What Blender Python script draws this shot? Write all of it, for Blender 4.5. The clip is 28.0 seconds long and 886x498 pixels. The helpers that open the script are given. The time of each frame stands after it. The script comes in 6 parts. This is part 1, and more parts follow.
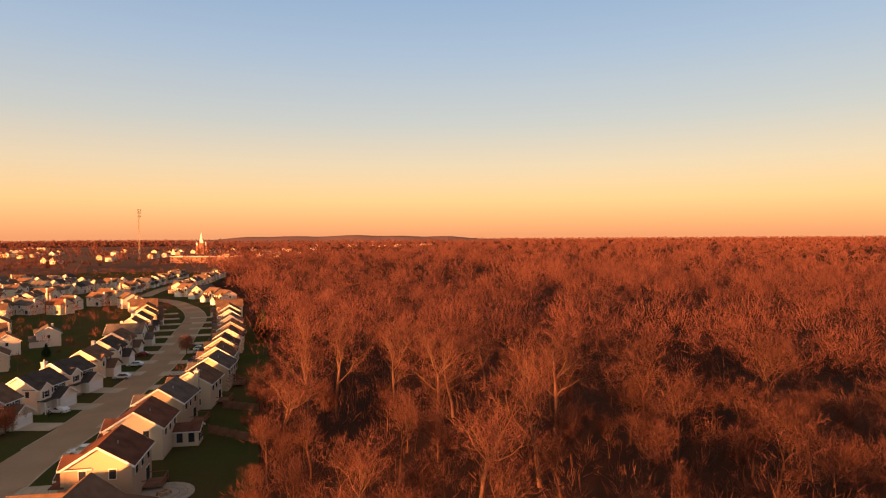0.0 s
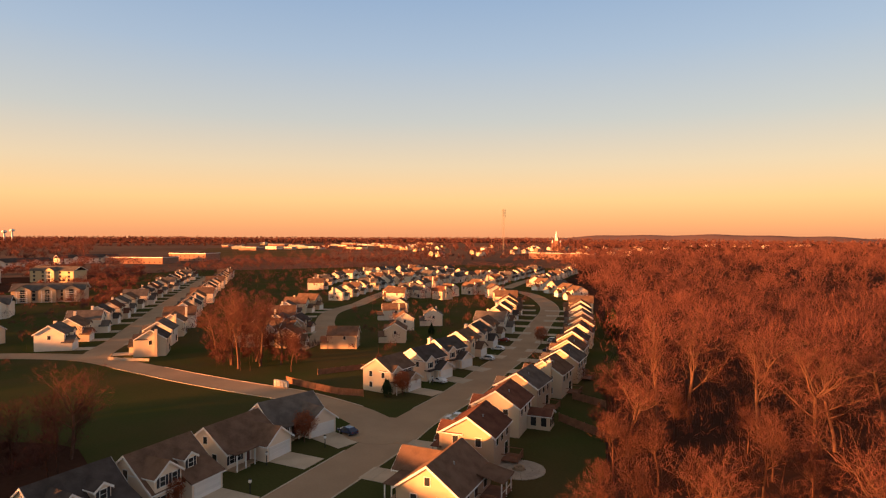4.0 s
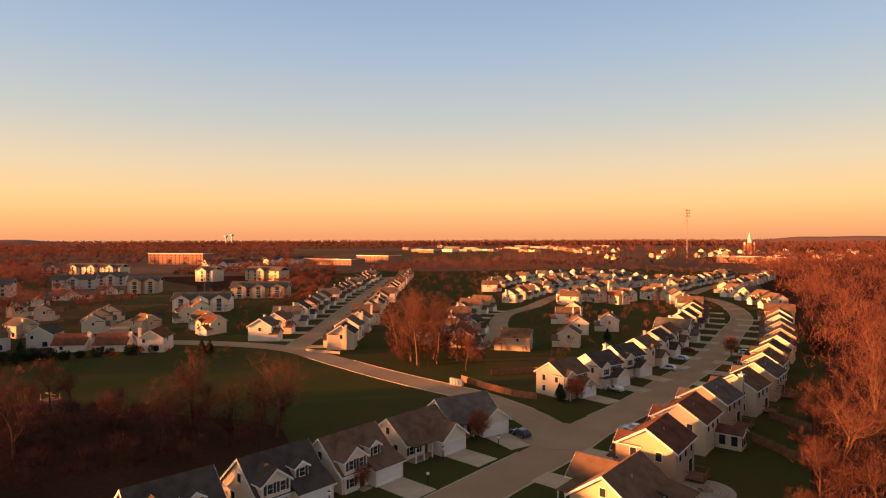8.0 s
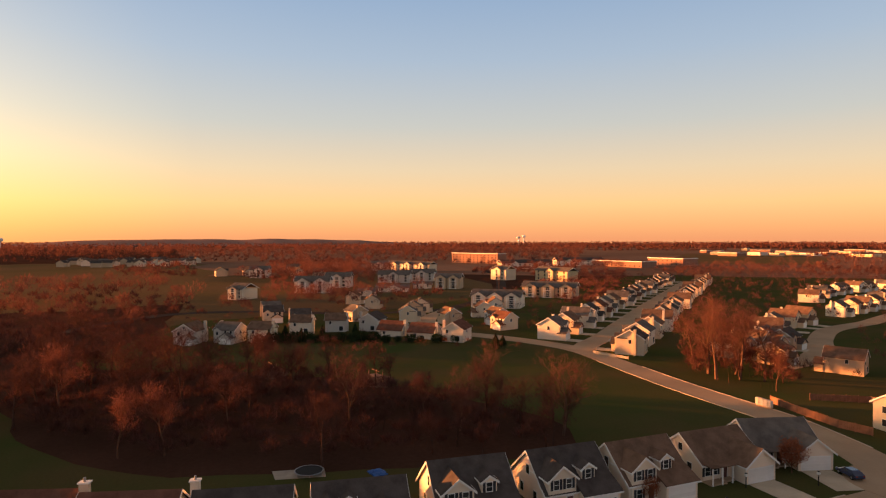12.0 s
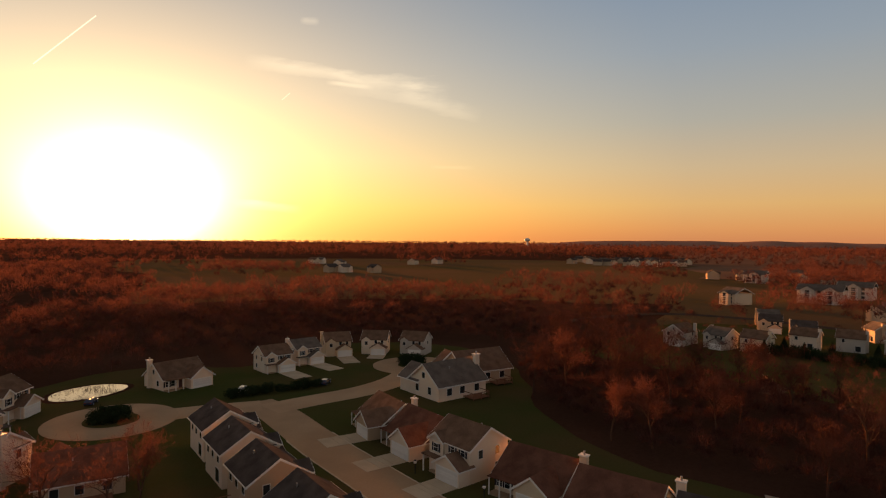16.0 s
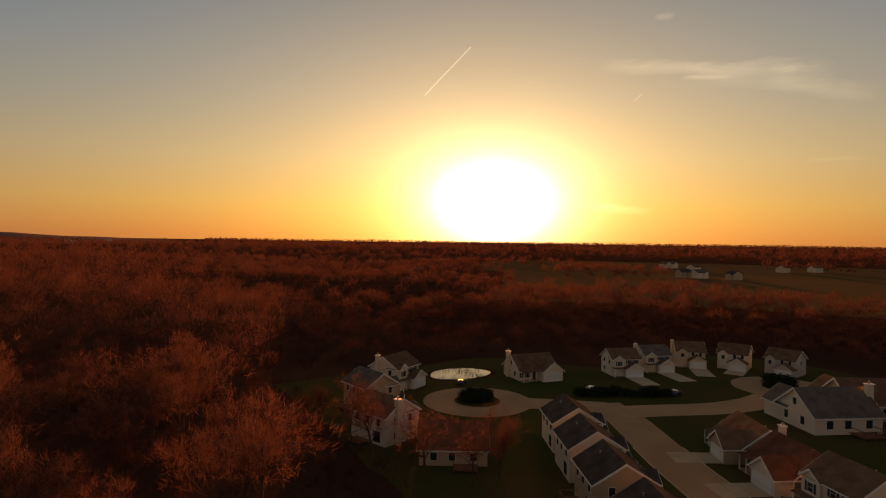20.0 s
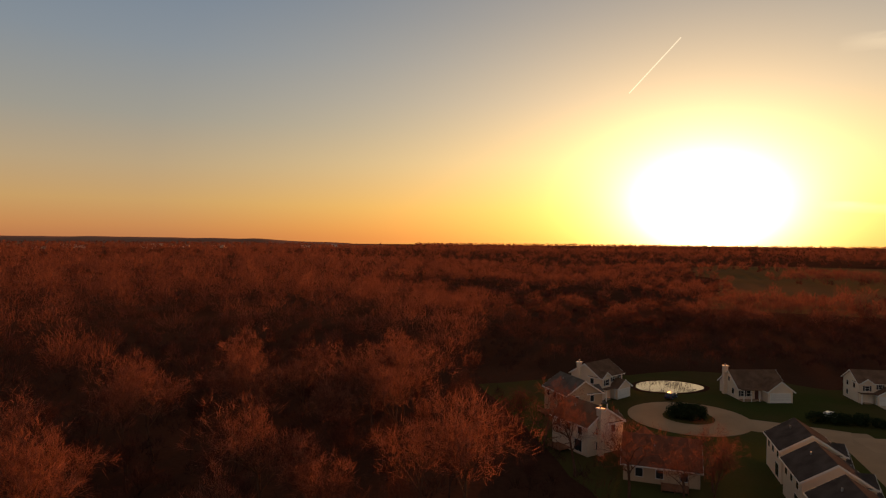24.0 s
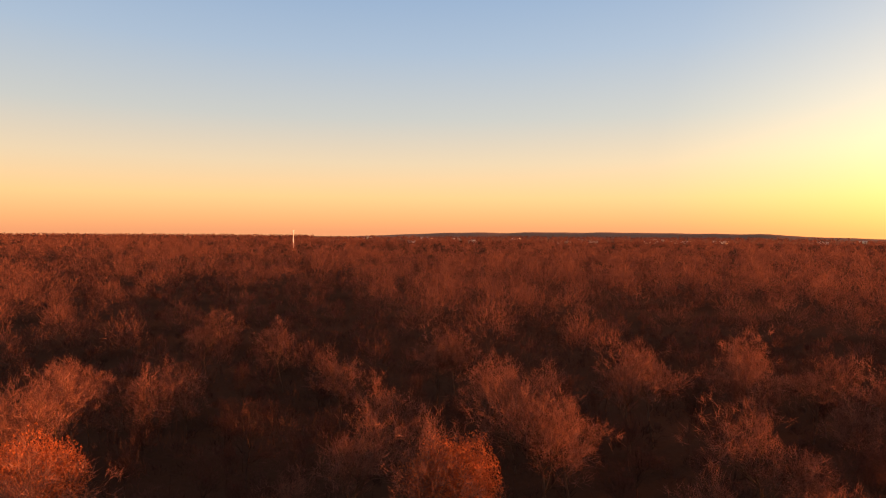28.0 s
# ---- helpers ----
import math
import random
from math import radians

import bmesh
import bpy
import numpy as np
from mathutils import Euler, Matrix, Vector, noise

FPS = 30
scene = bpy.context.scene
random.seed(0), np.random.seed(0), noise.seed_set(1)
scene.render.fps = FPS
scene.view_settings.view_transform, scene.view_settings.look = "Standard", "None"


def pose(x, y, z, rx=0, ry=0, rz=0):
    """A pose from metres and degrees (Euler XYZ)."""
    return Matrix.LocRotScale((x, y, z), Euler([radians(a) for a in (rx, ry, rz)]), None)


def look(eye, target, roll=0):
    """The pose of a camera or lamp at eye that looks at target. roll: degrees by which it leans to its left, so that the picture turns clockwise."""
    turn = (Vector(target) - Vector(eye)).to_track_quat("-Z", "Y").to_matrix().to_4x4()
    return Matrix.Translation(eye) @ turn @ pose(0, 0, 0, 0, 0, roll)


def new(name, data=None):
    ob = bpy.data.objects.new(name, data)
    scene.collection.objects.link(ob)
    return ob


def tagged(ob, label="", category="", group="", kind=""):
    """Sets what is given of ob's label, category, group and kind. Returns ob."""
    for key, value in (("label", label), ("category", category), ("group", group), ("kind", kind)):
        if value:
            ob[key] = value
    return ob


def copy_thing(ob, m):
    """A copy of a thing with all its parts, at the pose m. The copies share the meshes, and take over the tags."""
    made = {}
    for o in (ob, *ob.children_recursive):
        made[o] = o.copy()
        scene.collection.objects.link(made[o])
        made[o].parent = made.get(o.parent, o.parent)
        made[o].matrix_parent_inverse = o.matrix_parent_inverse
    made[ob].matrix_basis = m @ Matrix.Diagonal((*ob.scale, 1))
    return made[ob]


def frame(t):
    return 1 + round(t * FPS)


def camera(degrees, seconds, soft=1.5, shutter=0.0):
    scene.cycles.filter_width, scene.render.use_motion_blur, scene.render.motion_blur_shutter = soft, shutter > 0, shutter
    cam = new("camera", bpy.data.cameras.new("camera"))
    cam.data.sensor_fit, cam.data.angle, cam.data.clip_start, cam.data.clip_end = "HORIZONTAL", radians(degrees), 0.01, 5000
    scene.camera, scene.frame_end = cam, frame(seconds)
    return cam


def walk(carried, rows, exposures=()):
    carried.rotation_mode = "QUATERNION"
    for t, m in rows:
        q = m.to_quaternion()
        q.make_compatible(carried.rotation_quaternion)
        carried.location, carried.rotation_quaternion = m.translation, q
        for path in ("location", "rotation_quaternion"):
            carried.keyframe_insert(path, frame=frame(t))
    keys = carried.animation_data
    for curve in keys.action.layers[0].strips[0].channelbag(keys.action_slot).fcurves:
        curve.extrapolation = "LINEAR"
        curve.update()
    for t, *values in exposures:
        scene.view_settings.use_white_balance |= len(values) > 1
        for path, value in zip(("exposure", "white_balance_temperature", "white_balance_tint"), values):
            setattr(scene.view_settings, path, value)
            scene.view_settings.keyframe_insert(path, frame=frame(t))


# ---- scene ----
# The whole walk: the camera hovers in one place and turns.
UNIT = 1.2  # the plan below is drawn in units of 1.2 m
EYE = (0.0, 0.0, 33.0 * UNIT)
cam = camera(71.96, 28.0, soft=1.2)
PATH = [
    (0.0, pose(*EYE, 88.69, 0.33, 0.02)),
    (0.5, pose(*EYE, 88.73, 0.09, 11.89)),
    (1.0, pose(*EYE, 88.66, -0.17, 15.87)),
    (1.5, pose(*EYE, 88.57, -0.32, 17.23)),
    (2.0, pose(*EYE, 88.52, -0.36, 17.77)),
    (2.5, pose(*EYE, 88.50, -0.33, 18.36)),
    (3.0, pose(*EYE, 88.53, -0.36, 21.40)),
    (3.5, pose(*EYE, 88.56, -0.30, 26.06)),
    (4.0, pose(*EYE, 88.60, -0.17, 32.15)),
    (4.5, pose(*EYE, 88.58, -0.00, 39.51)),
    (6.5, pose(*EYE, 88.77, 0.40, 47.21)),
    (7.0, pose(*EYE, 88.83, 0.47, 47.60)),
    (7.5, pose(*EYE, 88.77, 0.46, 47.92)),
    (8.0, pose(*EYE, 88.85, 0.17, 48.29)),
    (8.5, pose(*EYE, 88.79, 0.52, 48.57)),
    (9.0, pose(*EYE, 88.79, 0.49, 49.66)),
    (9.5, pose(*EYE, 88.83, 0.36, 51.79)),
    (10.0, pose(*EYE, 88.89, 0.37, 54.65)),
    (10.5, pose(*EYE, 88.96, 0.20, 59.04)),
    (11.0, pose(*EYE, 89.01, 0.15, 64.26)),
    (11.5, pose(*EYE, 89.01, 0.11, 69.61)),
    (12.0, pose(*EYE, 89.02, 0.03, 74.90)),
    (12.5, pose(*EYE, 89.01, -0.02, 80.46)),
    (14.5, pose(*EYE, 89.01, -0.32, 102.76)),
    (15.0, pose(*EYE, 88.95, -0.44, 108.60)),
    (15.5, pose(*EYE, 88.94, -0.49, 114.21)),
    (16.0, pose(*EYE, 88.99, -0.50, 118.78)),
    (16.5, pose(*EYE, 89.00, -0.53, 120.94)),
    (17.0, pose(*EYE, 89.04, -0.49, 123.08)),
    (17.5, pose(*EYE, 89.05, -0.53, 125.28)),
    (18.0, pose(*EYE, 88.99, -0.50, 127.99)),
    (18.5, pose(*EYE, 88.93, -0.32, 132.94)),
    (19.0, pose(*EYE, 88.97, -0.44, 138.74)),
    (19.5, pose(*EYE, 88.91, -0.73, 145.08)),
    (20.0, pose(*EYE, 88.92, -0.79, 150.74)),
    (20.5, pose(*EYE, 88.97, -0.66, 155.22)),
    (21.0, pose(*EYE, 89.04, -0.52, 158.88)),
    (21.5, pose(*EYE, 89.00, -0.61, 162.66)),
    (23.5, pose(*EYE, 89.09, -0.57, 167.76)),
    (24.0, pose(*EYE, 89.12, -0.51, 169.43)),
    (24.5, pose(*EYE, 89.17, -0.51, 173.55)),
    (25.0, pose(*EYE, 89.02, -0.71, 178.81)),
    (25.5, pose(*EYE, 88.76, -1.29, 186.27)),
    (26.0, pose(*EYE, 88.75, -0.75, 195.34)),
    (26.5, pose(*EYE, 88.58, -0.60, 203.85)),
    (27.0, pose(*EYE, 88.38, -0.40, 210.52)),
    (27.5, pose(*EYE, 88.34, -0.30, 213.22)),
    (28.0, pose(*EYE, 88.40, -0.30, 214.04)),
]
SKY, SUN_POWER = 1.0, 19.0
EXPOSURES = ((0.0, 0.3, 6500, 10), (12.0, 0.28, 6600, 10), (14.5, 0.2, 6900, 10), (16.0, -0.35, 7200, 10), (17.0, -0.48, 7300, 10), (18.0, -0.65, 7500, 10), (19.0, -0.95, 7700, 10), (21.5, -1.05, 7600, 10), (24.0, -0.7, 7200, 10), (25.0, -0.55, 7000, 10), (26.0, -0.1, 6600, 10), (27.0, 0.2, 6500, 10), (28.0, 0.33, 6500, 10))

walk(cam, PATH, EXPOSURES)

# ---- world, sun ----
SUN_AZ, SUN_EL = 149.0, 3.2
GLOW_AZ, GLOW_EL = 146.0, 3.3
sun_dir = Vector((-math.sin(radians(SUN_AZ)) * math.cos(radians(SUN_EL)), math.cos(radians(SUN_AZ)) * math.cos(radians(SUN_EL)), math.sin(radians(SUN_EL))))
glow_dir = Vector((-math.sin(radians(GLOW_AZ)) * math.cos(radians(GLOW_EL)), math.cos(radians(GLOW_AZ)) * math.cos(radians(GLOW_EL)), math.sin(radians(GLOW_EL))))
world = bpy.data.worlds.new("evening_sky")
scene.world = world
world.use_nodes = True
wt = world.node_tree
wt.nodes.clear()


def wnode(kind, **props):
    n = wt.nodes.new(kind)
    for k, v in props.items():
        setattr(n, k, v)
    return n


def wmath(op, a, b=None, c=None, clamp=False):
    n = wnode("ShaderNodeMath", operation=op, use_clamp=clamp)
    for i, v in enumerate((a, b, c)):
        if v is None:
            continue
        if isinstance(v, (int, float)):
            n.inputs[i].default_value = v
        else:
            wt.links.new(v, n.inputs[i])
    return n.outputs[0]


def ramp_fill(node, stops):
    el = node.color_ramp.elements
    while len(el) > 1:
        el.remove(el[-1])
    for i, (p, c) in enumerate(stops):
        e = el[0] if i == 0 else el.new(p)
        e.position, e.color = p, (*c, 1)


tc = wnode("ShaderNodeTexCoord")
sep = wnode("ShaderNodeSeparateXYZ")
wt.links.new(tc.outputs["Generated"], sep.inputs[0])
elev = wmath("DIVIDE", wmath("ARCSINE", wmath("MAXIMUM", sep.outputs[2], 0.0)), math.pi / 2, clamp=True)
flat = wnode("ShaderNodeVectorMath", operation="MULTIPLY")
flat.inputs[1].default_value = (1.0, 1.0, 1.5)
wt.links.new(tc.outputs["Generated"], flat.inputs[0])
unit = wnode("ShaderNodeVectorMath", operation="NORMALIZE")
wt.links.new(flat.outputs[0], unit.inputs[0])
dotn = wnode("ShaderNodeVectorMath", operation="DOT_PRODUCT")
wt.links.new(unit.outputs[0], dotn.inputs[0])
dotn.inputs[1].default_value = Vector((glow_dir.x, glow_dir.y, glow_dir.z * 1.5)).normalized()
ang = wmath("ARCCOSINE", wmath("MINIMUM", dotn.outputs["Value"], 1.0))
# clear evening air away from the sun, by height
away = wnode("ShaderNodeValToRGB")
ramp_fill(away, [(0.0, (0.74, 0.29, 0.13)), (0.012, (0.80, 0.36, 0.15)), (0.035, (0.80, 0.48, 0.21)), (0.07, (0.66, 0.50, 0.33)), (0.115, (0.46, 0.455, 0.43)),
                 (0.18, (0.315, 0.39, 0.495)), (0.25, (0.215, 0.315, 0.475)), (0.36, (0.21, 0.19, 0.19)), (0.6, (0.18, 0.145, 0.125)), (1.0, (0.16, 0.12, 0.095))])
wt.links.new(elev, away.inputs[0])
# the air near the sun
near_sun = wnode("ShaderNodeValToRGB")
ramp_fill(near_sun, [(0.0, (1.35, 0.42, 0.04)), (0.03, (1.35, 0.74, 0.12)), (0.08, (1.12, 0.85, 0.42)),
                     (0.14, (0.72, 0.66, 0.52)), (0.22, (0.42, 0.44, 0.41)), (0.36, (0.22, 0.20, 0.185)), (0.6, (0.18, 0.145, 0.125)), (1.0, (0.16, 0.12, 0.095))])
wt.links.new(elev, near_sun.inputs[0])
mix = wnode("ShaderNodeMix", data_type="RGBA")
share = wmath("SMOOTH_MIN", wmath("MAXIMUM", wmath("SUBTRACT", 1.0, wmath("DIVIDE", ang, 0.85)), 0.0), 1.0, 0.1)
wt.links.new(share, mix.inputs["Factor"])
wt.links.new(away.outputs[0], mix.inputs["A"])
wt.links.new(near_sun.outputs[0], mix.inputs["B"])


def lobe(width, power, colour, edge=2.0):
    g = wmath("MULTIPLY", wmath("EXPONENT", wmath("MULTIPLY", wmath("POWER", wmath("DIVIDE", ang, width), edge), -1.0)), power)
    n = wnode("ShaderNodeMix", data_type="RGBA", blend_type="MULTIPLY")
    n.inputs["Factor"].default_value = 1.0
    n.inputs["A"].default_value = (*colour, 1)
    c = wnode("ShaderNodeCombineColor")
    for i in range(3):
        wt.links.new(g, c.inputs[i])
    wt.links.new(c.outputs[0], n.inputs["B"])
    return n.outputs["Result"]


def wadd(a, b):
    n = wnode("ShaderNodeMix", data_type="RGBA", blend_type="ADD")
    n.inputs["Factor"].default_value = 1.0
    wt.links.new(a, n.inputs["A"])
    wt.links.new(b, n.inputs["B"])
    return n.outputs["Result"]


sky = wnode("ShaderNodeTexSky", sky_type="NISHITA", sun_disc=False, sun_elevation=radians(SUN_EL), sun_rotation=radians(-SUN_AZ))
sky_part = wnode("ShaderNodeMix", data_type="RGBA", blend_type="MULTIPLY")
sky_part.inputs["Factor"].default_value = 1.0
sky_part.inputs["B"].default_value = (0.03, 0.03, 0.03, 1)
wt.links.new(sky.outputs[0], sky_part.inputs["A"])
# thin high cloud drawn out by the wind
cm = wnode("ShaderNodeMapping")
cm.inputs["Rotation"].default_value = (0.0, 0.3, radians(35))
cm.inputs["Scale"].default_value = (4.0, 5.0, 22.0)
wt.links.new(tc.outputs["Generated"], cm.inputs[0])
cn = wnode("ShaderNodeTexNoise")
cn.inputs["Scale"].default_value, cn.inputs["Detail"].default_value, cn.inputs["Roughness"].default_value = 1.3, 6.0, 0.62
wt.links.new(cm.outputs[0], cn.inputs["Vector"])
total = wadd(mix.outputs["Result"], sky_part.outputs["Result"])
# two vapour trails


def trail(a, b, width, power):
    a, b = Vector(a).normalized(), Vector(b).normalized()
    across, middle = a.cross(b).normalized(), (a + b).normalized()
    d1, d2 = wnode("ShaderNodeVectorMath", operation="DOT_PRODUCT"), wnode("ShaderNodeVectorMath", operation="DOT_PRODUCT")
    for n, v in ((d1, across), (d2, middle)):
        wt.links.new(tc.outputs["Generated"], n.inputs[0])
        n.inputs[1].default_value = v
    thin = wmath("SUBTRACT", 1.0, wmath("DIVIDE", wmath("ABSOLUTE", d1.outputs["Value"]), width), clamp=True)
    along = wmath("GREATER_THAN", d2.outputs["Value"], a.dot(middle))
    m = wmath("MULTIPLY", wmath("MULTIPLY", thin, along), power)
    c = wnode("ShaderNodeCombineColor")
    for i, k in enumerate((1.0, 0.86, 0.62)):
        wt.links.new(wmath("MULTIPLY", m, k), c.inputs[i])
    return c.outputs[0]


def wisp(a, b, width, power):
    """A soft streak of high cloud from a to b."""
    a, b = Vector(a).normalized(), Vector(b).normalized()
    across, middle = a.cross(b).normalized(), (a + b).normalized()
    d1, d2 = wnode("ShaderNodeVectorMath", operation="DOT_PRODUCT"), wnode("ShaderNodeVectorMath", operation="DOT_PRODUCT")
    for n, v in ((d1, across), (d2, middle)):
        wt.links.new(tc.outputs["Generated"], n.inputs[0])
        n.inputs[1].default_value = v
    wob = wmath("MULTIPLY_ADD", wmath("SUBTRACT", cn.outputs[0], 0.5), width * 3.0, d1.outputs["Value"])
    thin = wmath("SUBTRACT", 1.0, wmath("POWER", wmath("DIVIDE", wmath("ABSOLUTE", wob), width), 1.5), clamp=True)
    lo = a.dot(middle)
    along = wmath("DIVIDE", wmath("SUBTRACT", d2.outputs["Value"], lo), (1 - lo) * 0.8, clamp=True)
    m = wmath("MULTIPLY", wmath("MULTIPLY", thin, along), wmath("MULTIPLY", wmath("MULTIPLY_ADD", cn.outputs[0], 2.2, -0.35, clamp=True), power))
    c = wnode("ShaderNodeCombineColor")
    for i, k in enumerate((1.0, 0.80, 0.52)):
        wt.links.new(wmath("MULTIPLY", m, k), c.inputs[i])
    return c.outputs[0]


for a, b, width, power in (((-0.6596, -0.7047, 0.2614), (-0.8142, -0.5267, 0.2440), 0.011, 0.3), ((-0.7442, -0.6187, 0.2515), (-0.8601, -0.4601, 0.2203), 0.02, 0.24), ((-0.8111, -0.5353, 0.2356), (-0.8872, -0.4186, 0.1939), 0.02, 0.2), ((-0.7466, -0.6206, 0.2399), (-0.7932, -0.5610, 0.2368), 0.004, 0.3), ((-0.8586, -0.4994, 0.1159), (-0.8948, -0.4312, 0.1157), 0.004, 0.12), ((-0.6703, -0.7402, 0.0523), (-0.7454, -0.6651, 0.0453), 0.007, 0.5), ((-0.7020, -0.6343, 0.3238), (-0.7215, -0.6117, 0.3245), 0.006, 0.2)):
    total = wadd(total, wisp(a, b, width, power))
total = wadd(total, trail((-0.44790, -0.86523, 0.22532), (-0.50079, -0.81305, 0.29693), 0.0011, 0.9))
total = wadd(total, trail((-0.70769, -0.67424, 0.21112), (-0.71421, -0.66383, 0.22189), 0.0009, 0.5))
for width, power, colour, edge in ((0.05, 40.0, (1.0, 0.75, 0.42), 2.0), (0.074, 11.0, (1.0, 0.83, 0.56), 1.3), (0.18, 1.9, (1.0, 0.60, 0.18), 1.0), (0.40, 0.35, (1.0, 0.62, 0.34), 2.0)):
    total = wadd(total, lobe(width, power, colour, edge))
bg = wnode("ShaderNodeBackground")
bg.inputs["Strength"].default_value = SKY
wt.links.new(total, bg.inputs["Color"])
wt.links.new(bg.outputs[0], wnode("ShaderNodeOutputWorld").inputs[0])

sun = bpy.data.lights.new("sun", "SUN")
sun.energy, sun.angle, sun.color = SUN_POWER, radians(2.0), (1.0, 0.33, 0.09)
new("sun", sun).matrix_world = look(sun_dir * 100, (0, 0, 0))

# ---- materials ----
MATS = {}


def material(name, colour, rough=0.8, metal=0.0, var=0.25, scale=1.0, fine=12.0, bump=0.2, colour2=None, island=False, spec=0.3, stripes=None, thin=0.0):
    """Two scales of variation and a fine relief, on world-size coordinates."""
    if name in MATS:
        return MATS[name]
    m = bpy.data.materials.new(name)
    m.use_nodes = True
    t = m.node_tree
    b = t.nodes["Principled BSDF"]
    b.inputs["Roughness"].default_value, b.inputs["Metallic"].default_value = rough, metal
    b.inputs["Specular IOR Level"].default_value = spec
    co = t.nodes.new("ShaderNodeTexCoord")
    n1, n2 = t.nodes.new("ShaderNodeTexNoise"), t.nodes.new("ShaderNodeTexNoise")
    for n, s, d in ((n1, scale, 4.0), (n2, fine, 3.0)):
        n.inputs["Scale"].default_value, n.inputs["Detail"].default_value = s, d
        t.links.new(co.outputs["Object"], n.inputs["Vector"])
    mixc = t.nodes.new("ShaderNodeMix")
    mixc.data_type = "RGBA"
    c2 = colour2 or tuple(c * (1 - var) for c in colour)
    mixc.inputs["A"].default_value, mixc.inputs["B"].default_value = (*colour, 1), (*c2, 1)
    mr = t.nodes.new("ShaderNodeMapRange")
    mr.inputs["From Min"].default_value, mr.inputs["From Max"].default_value = 0.35, 0.65
    t.links.new(n1.outputs[0], mr.inputs[0])
    t.links.new(mr.outputs[0], mixc.inputs["Factor"])
    hv = t.nodes.new("ShaderNodeHueSaturation")
    t.links.new(mixc.outputs["Result"], hv.inputs["Color"])
    add = t.nodes.new("ShaderNodeMath")
    add.operation = "MULTIPLY_ADD"
    add.inputs[1].default_value, add.inputs[2].default_value = var * 1.2, 1 - var * 0.6
    t.links.new(n2.outputs[0], add.inputs[0])
    src = add.outputs[0]
    info = t.nodes.new("ShaderNodeNewGeometry") if island else t.nodes.new("ShaderNodeObjectInfo")
    am = t.nodes.new("ShaderNodeMath")
    am.operation = "MULTIPLY_ADD"
    am.inputs[1].default_value, am.inputs[2].default_value = (0.5 if island else 0.14), (0.75 if island else 0.93)
    t.links.new(info.outputs["Random Per Island" if island else "Random"], am.inputs[0])
    mm = t.nodes.new("ShaderNodeMath")
    mm.operation = "MULTIPLY"
    t.links.new(src, mm.inputs[0])
    t.links.new(am.outputs[0], mm.inputs[1])
    t.links.new(mm.outputs[0], hv.inputs["Value"])
    t.links.new(hv.outputs[0], b.inputs["Base Color"])
    height = n2.outputs[0]
    if stripes:
        wv = t.nodes.new("ShaderNodeTexWave")
        wv.wave_type, wv.bands_direction, wv.wave_profile = "BANDS", "Z", "SAW"
        wv.inputs["Scale"].default_value, wv.inputs["Distortion"].default_value = stripes, 0.0
        t.links.new(co.outputs["Object"], wv.inputs["Vector"])
        height = wv.outputs["Fac"]
    if bump:
        bp = t.nodes.new("ShaderNodeBump")
        bp.inputs["Strength"].default_value, bp.inputs["Distance"].default_value = bump, 0.05
        t.links.new(height, bp.inputs["Height"])
        t.links.new(bp.outputs[0], b.inputs["Normal"])
    if thin:
        tr, mx = t.nodes.new("ShaderNodeBsdfTranslucent"), t.nodes.new("ShaderNodeMixShader")
        t.links.new(hv.outputs[0], tr.inputs["Color"])
        mx.inputs[0].default_value = thin
        t.links.new(b.outputs[0], mx.inputs[1])
        t.links.new(tr.outputs[0], mx.inputs[2])
        t.links.new(mx.outputs[0], t.nodes["Material Output"].inputs["Surface"])
    MATS[name] = m
    return m


SIDING = [material("siding_white", (0.80, 0.67, 0.53), 0.6, var=0.08, scale=0.3, stripes=1.6, bump=0.3),
          material("siding_cream", (0.70, 0.57, 0.41), 0.6, var=0.08, scale=0.3, stripes=1.6, bump=0.3),
          material("siding_tan", (0.52, 0.385, 0.26), 0.6, var=0.08, scale=0.3, stripes=1.6, bump=0.3),
          material("siding_grey", (0.54, 0.49, 0.43), 0.6, var=0.08, scale=0.3, stripes=1.6, bump=0.3)]
SHINGLE = [material("shingle_brown", (0.20, 0.125, 0.088), 0.9, var=0.35, scale=0.5, fine=5.0, bump=0.12, stripes=1.1, spec=0.0),
           material("shingle_grey", (0.165, 0.14, 0.125), 0.9, var=0.35, scale=0.5, fine=5.0, bump=0.12, stripes=1.1, spec=0.0),
           material("shingle_dark", (0.095, 0.08, 0.075), 0.9, var=0.35, scale=0.5, fine=5.0, bump=0.12, stripes=1.1, spec=0.0),
           material("shingle_red", (0.18, 0.085, 0.06), 0.9, var=0.35, scale=0.5, fine=5.0, bump=0.12, stripes=1.1, spec=0.0)]
TRIM = material("white_trim", (0.80, 0.78, 0.74), 0.5, var=0.06)
GLASS = material("window_glass", (0.03, 0.035, 0.04), 0.05, var=0.1, bump=0.0, spec=0.8)
SHUTTER = material("shutter", (0.03, 0.032, 0.04), 0.6, var=0.2)
GARAGE = material("garage_door_paint", (0.76, 0.74, 0.70), 0.5, var=0.05)
DOORP = material("door_paint", (0.12, 0.05, 0.04), 0.5, var=0.1)
BRICK = material("brick", (0.32, 0.17, 0.12), 0.9, var=0.3, scale=1.2, fine=9, bump=0.4)
CONCRETE = material("concrete", (0.46, 0.325, 0.215), 0.9, var=0.16, scale=0.12, fine=3.0, bump=0.15, spec=0.0)
DRIVE = material("drive_concrete", (0.54, 0.45, 0.34), 0.9, var=0.14, scale=0.3, fine=4.0, bump=0.15, spec=0.0)
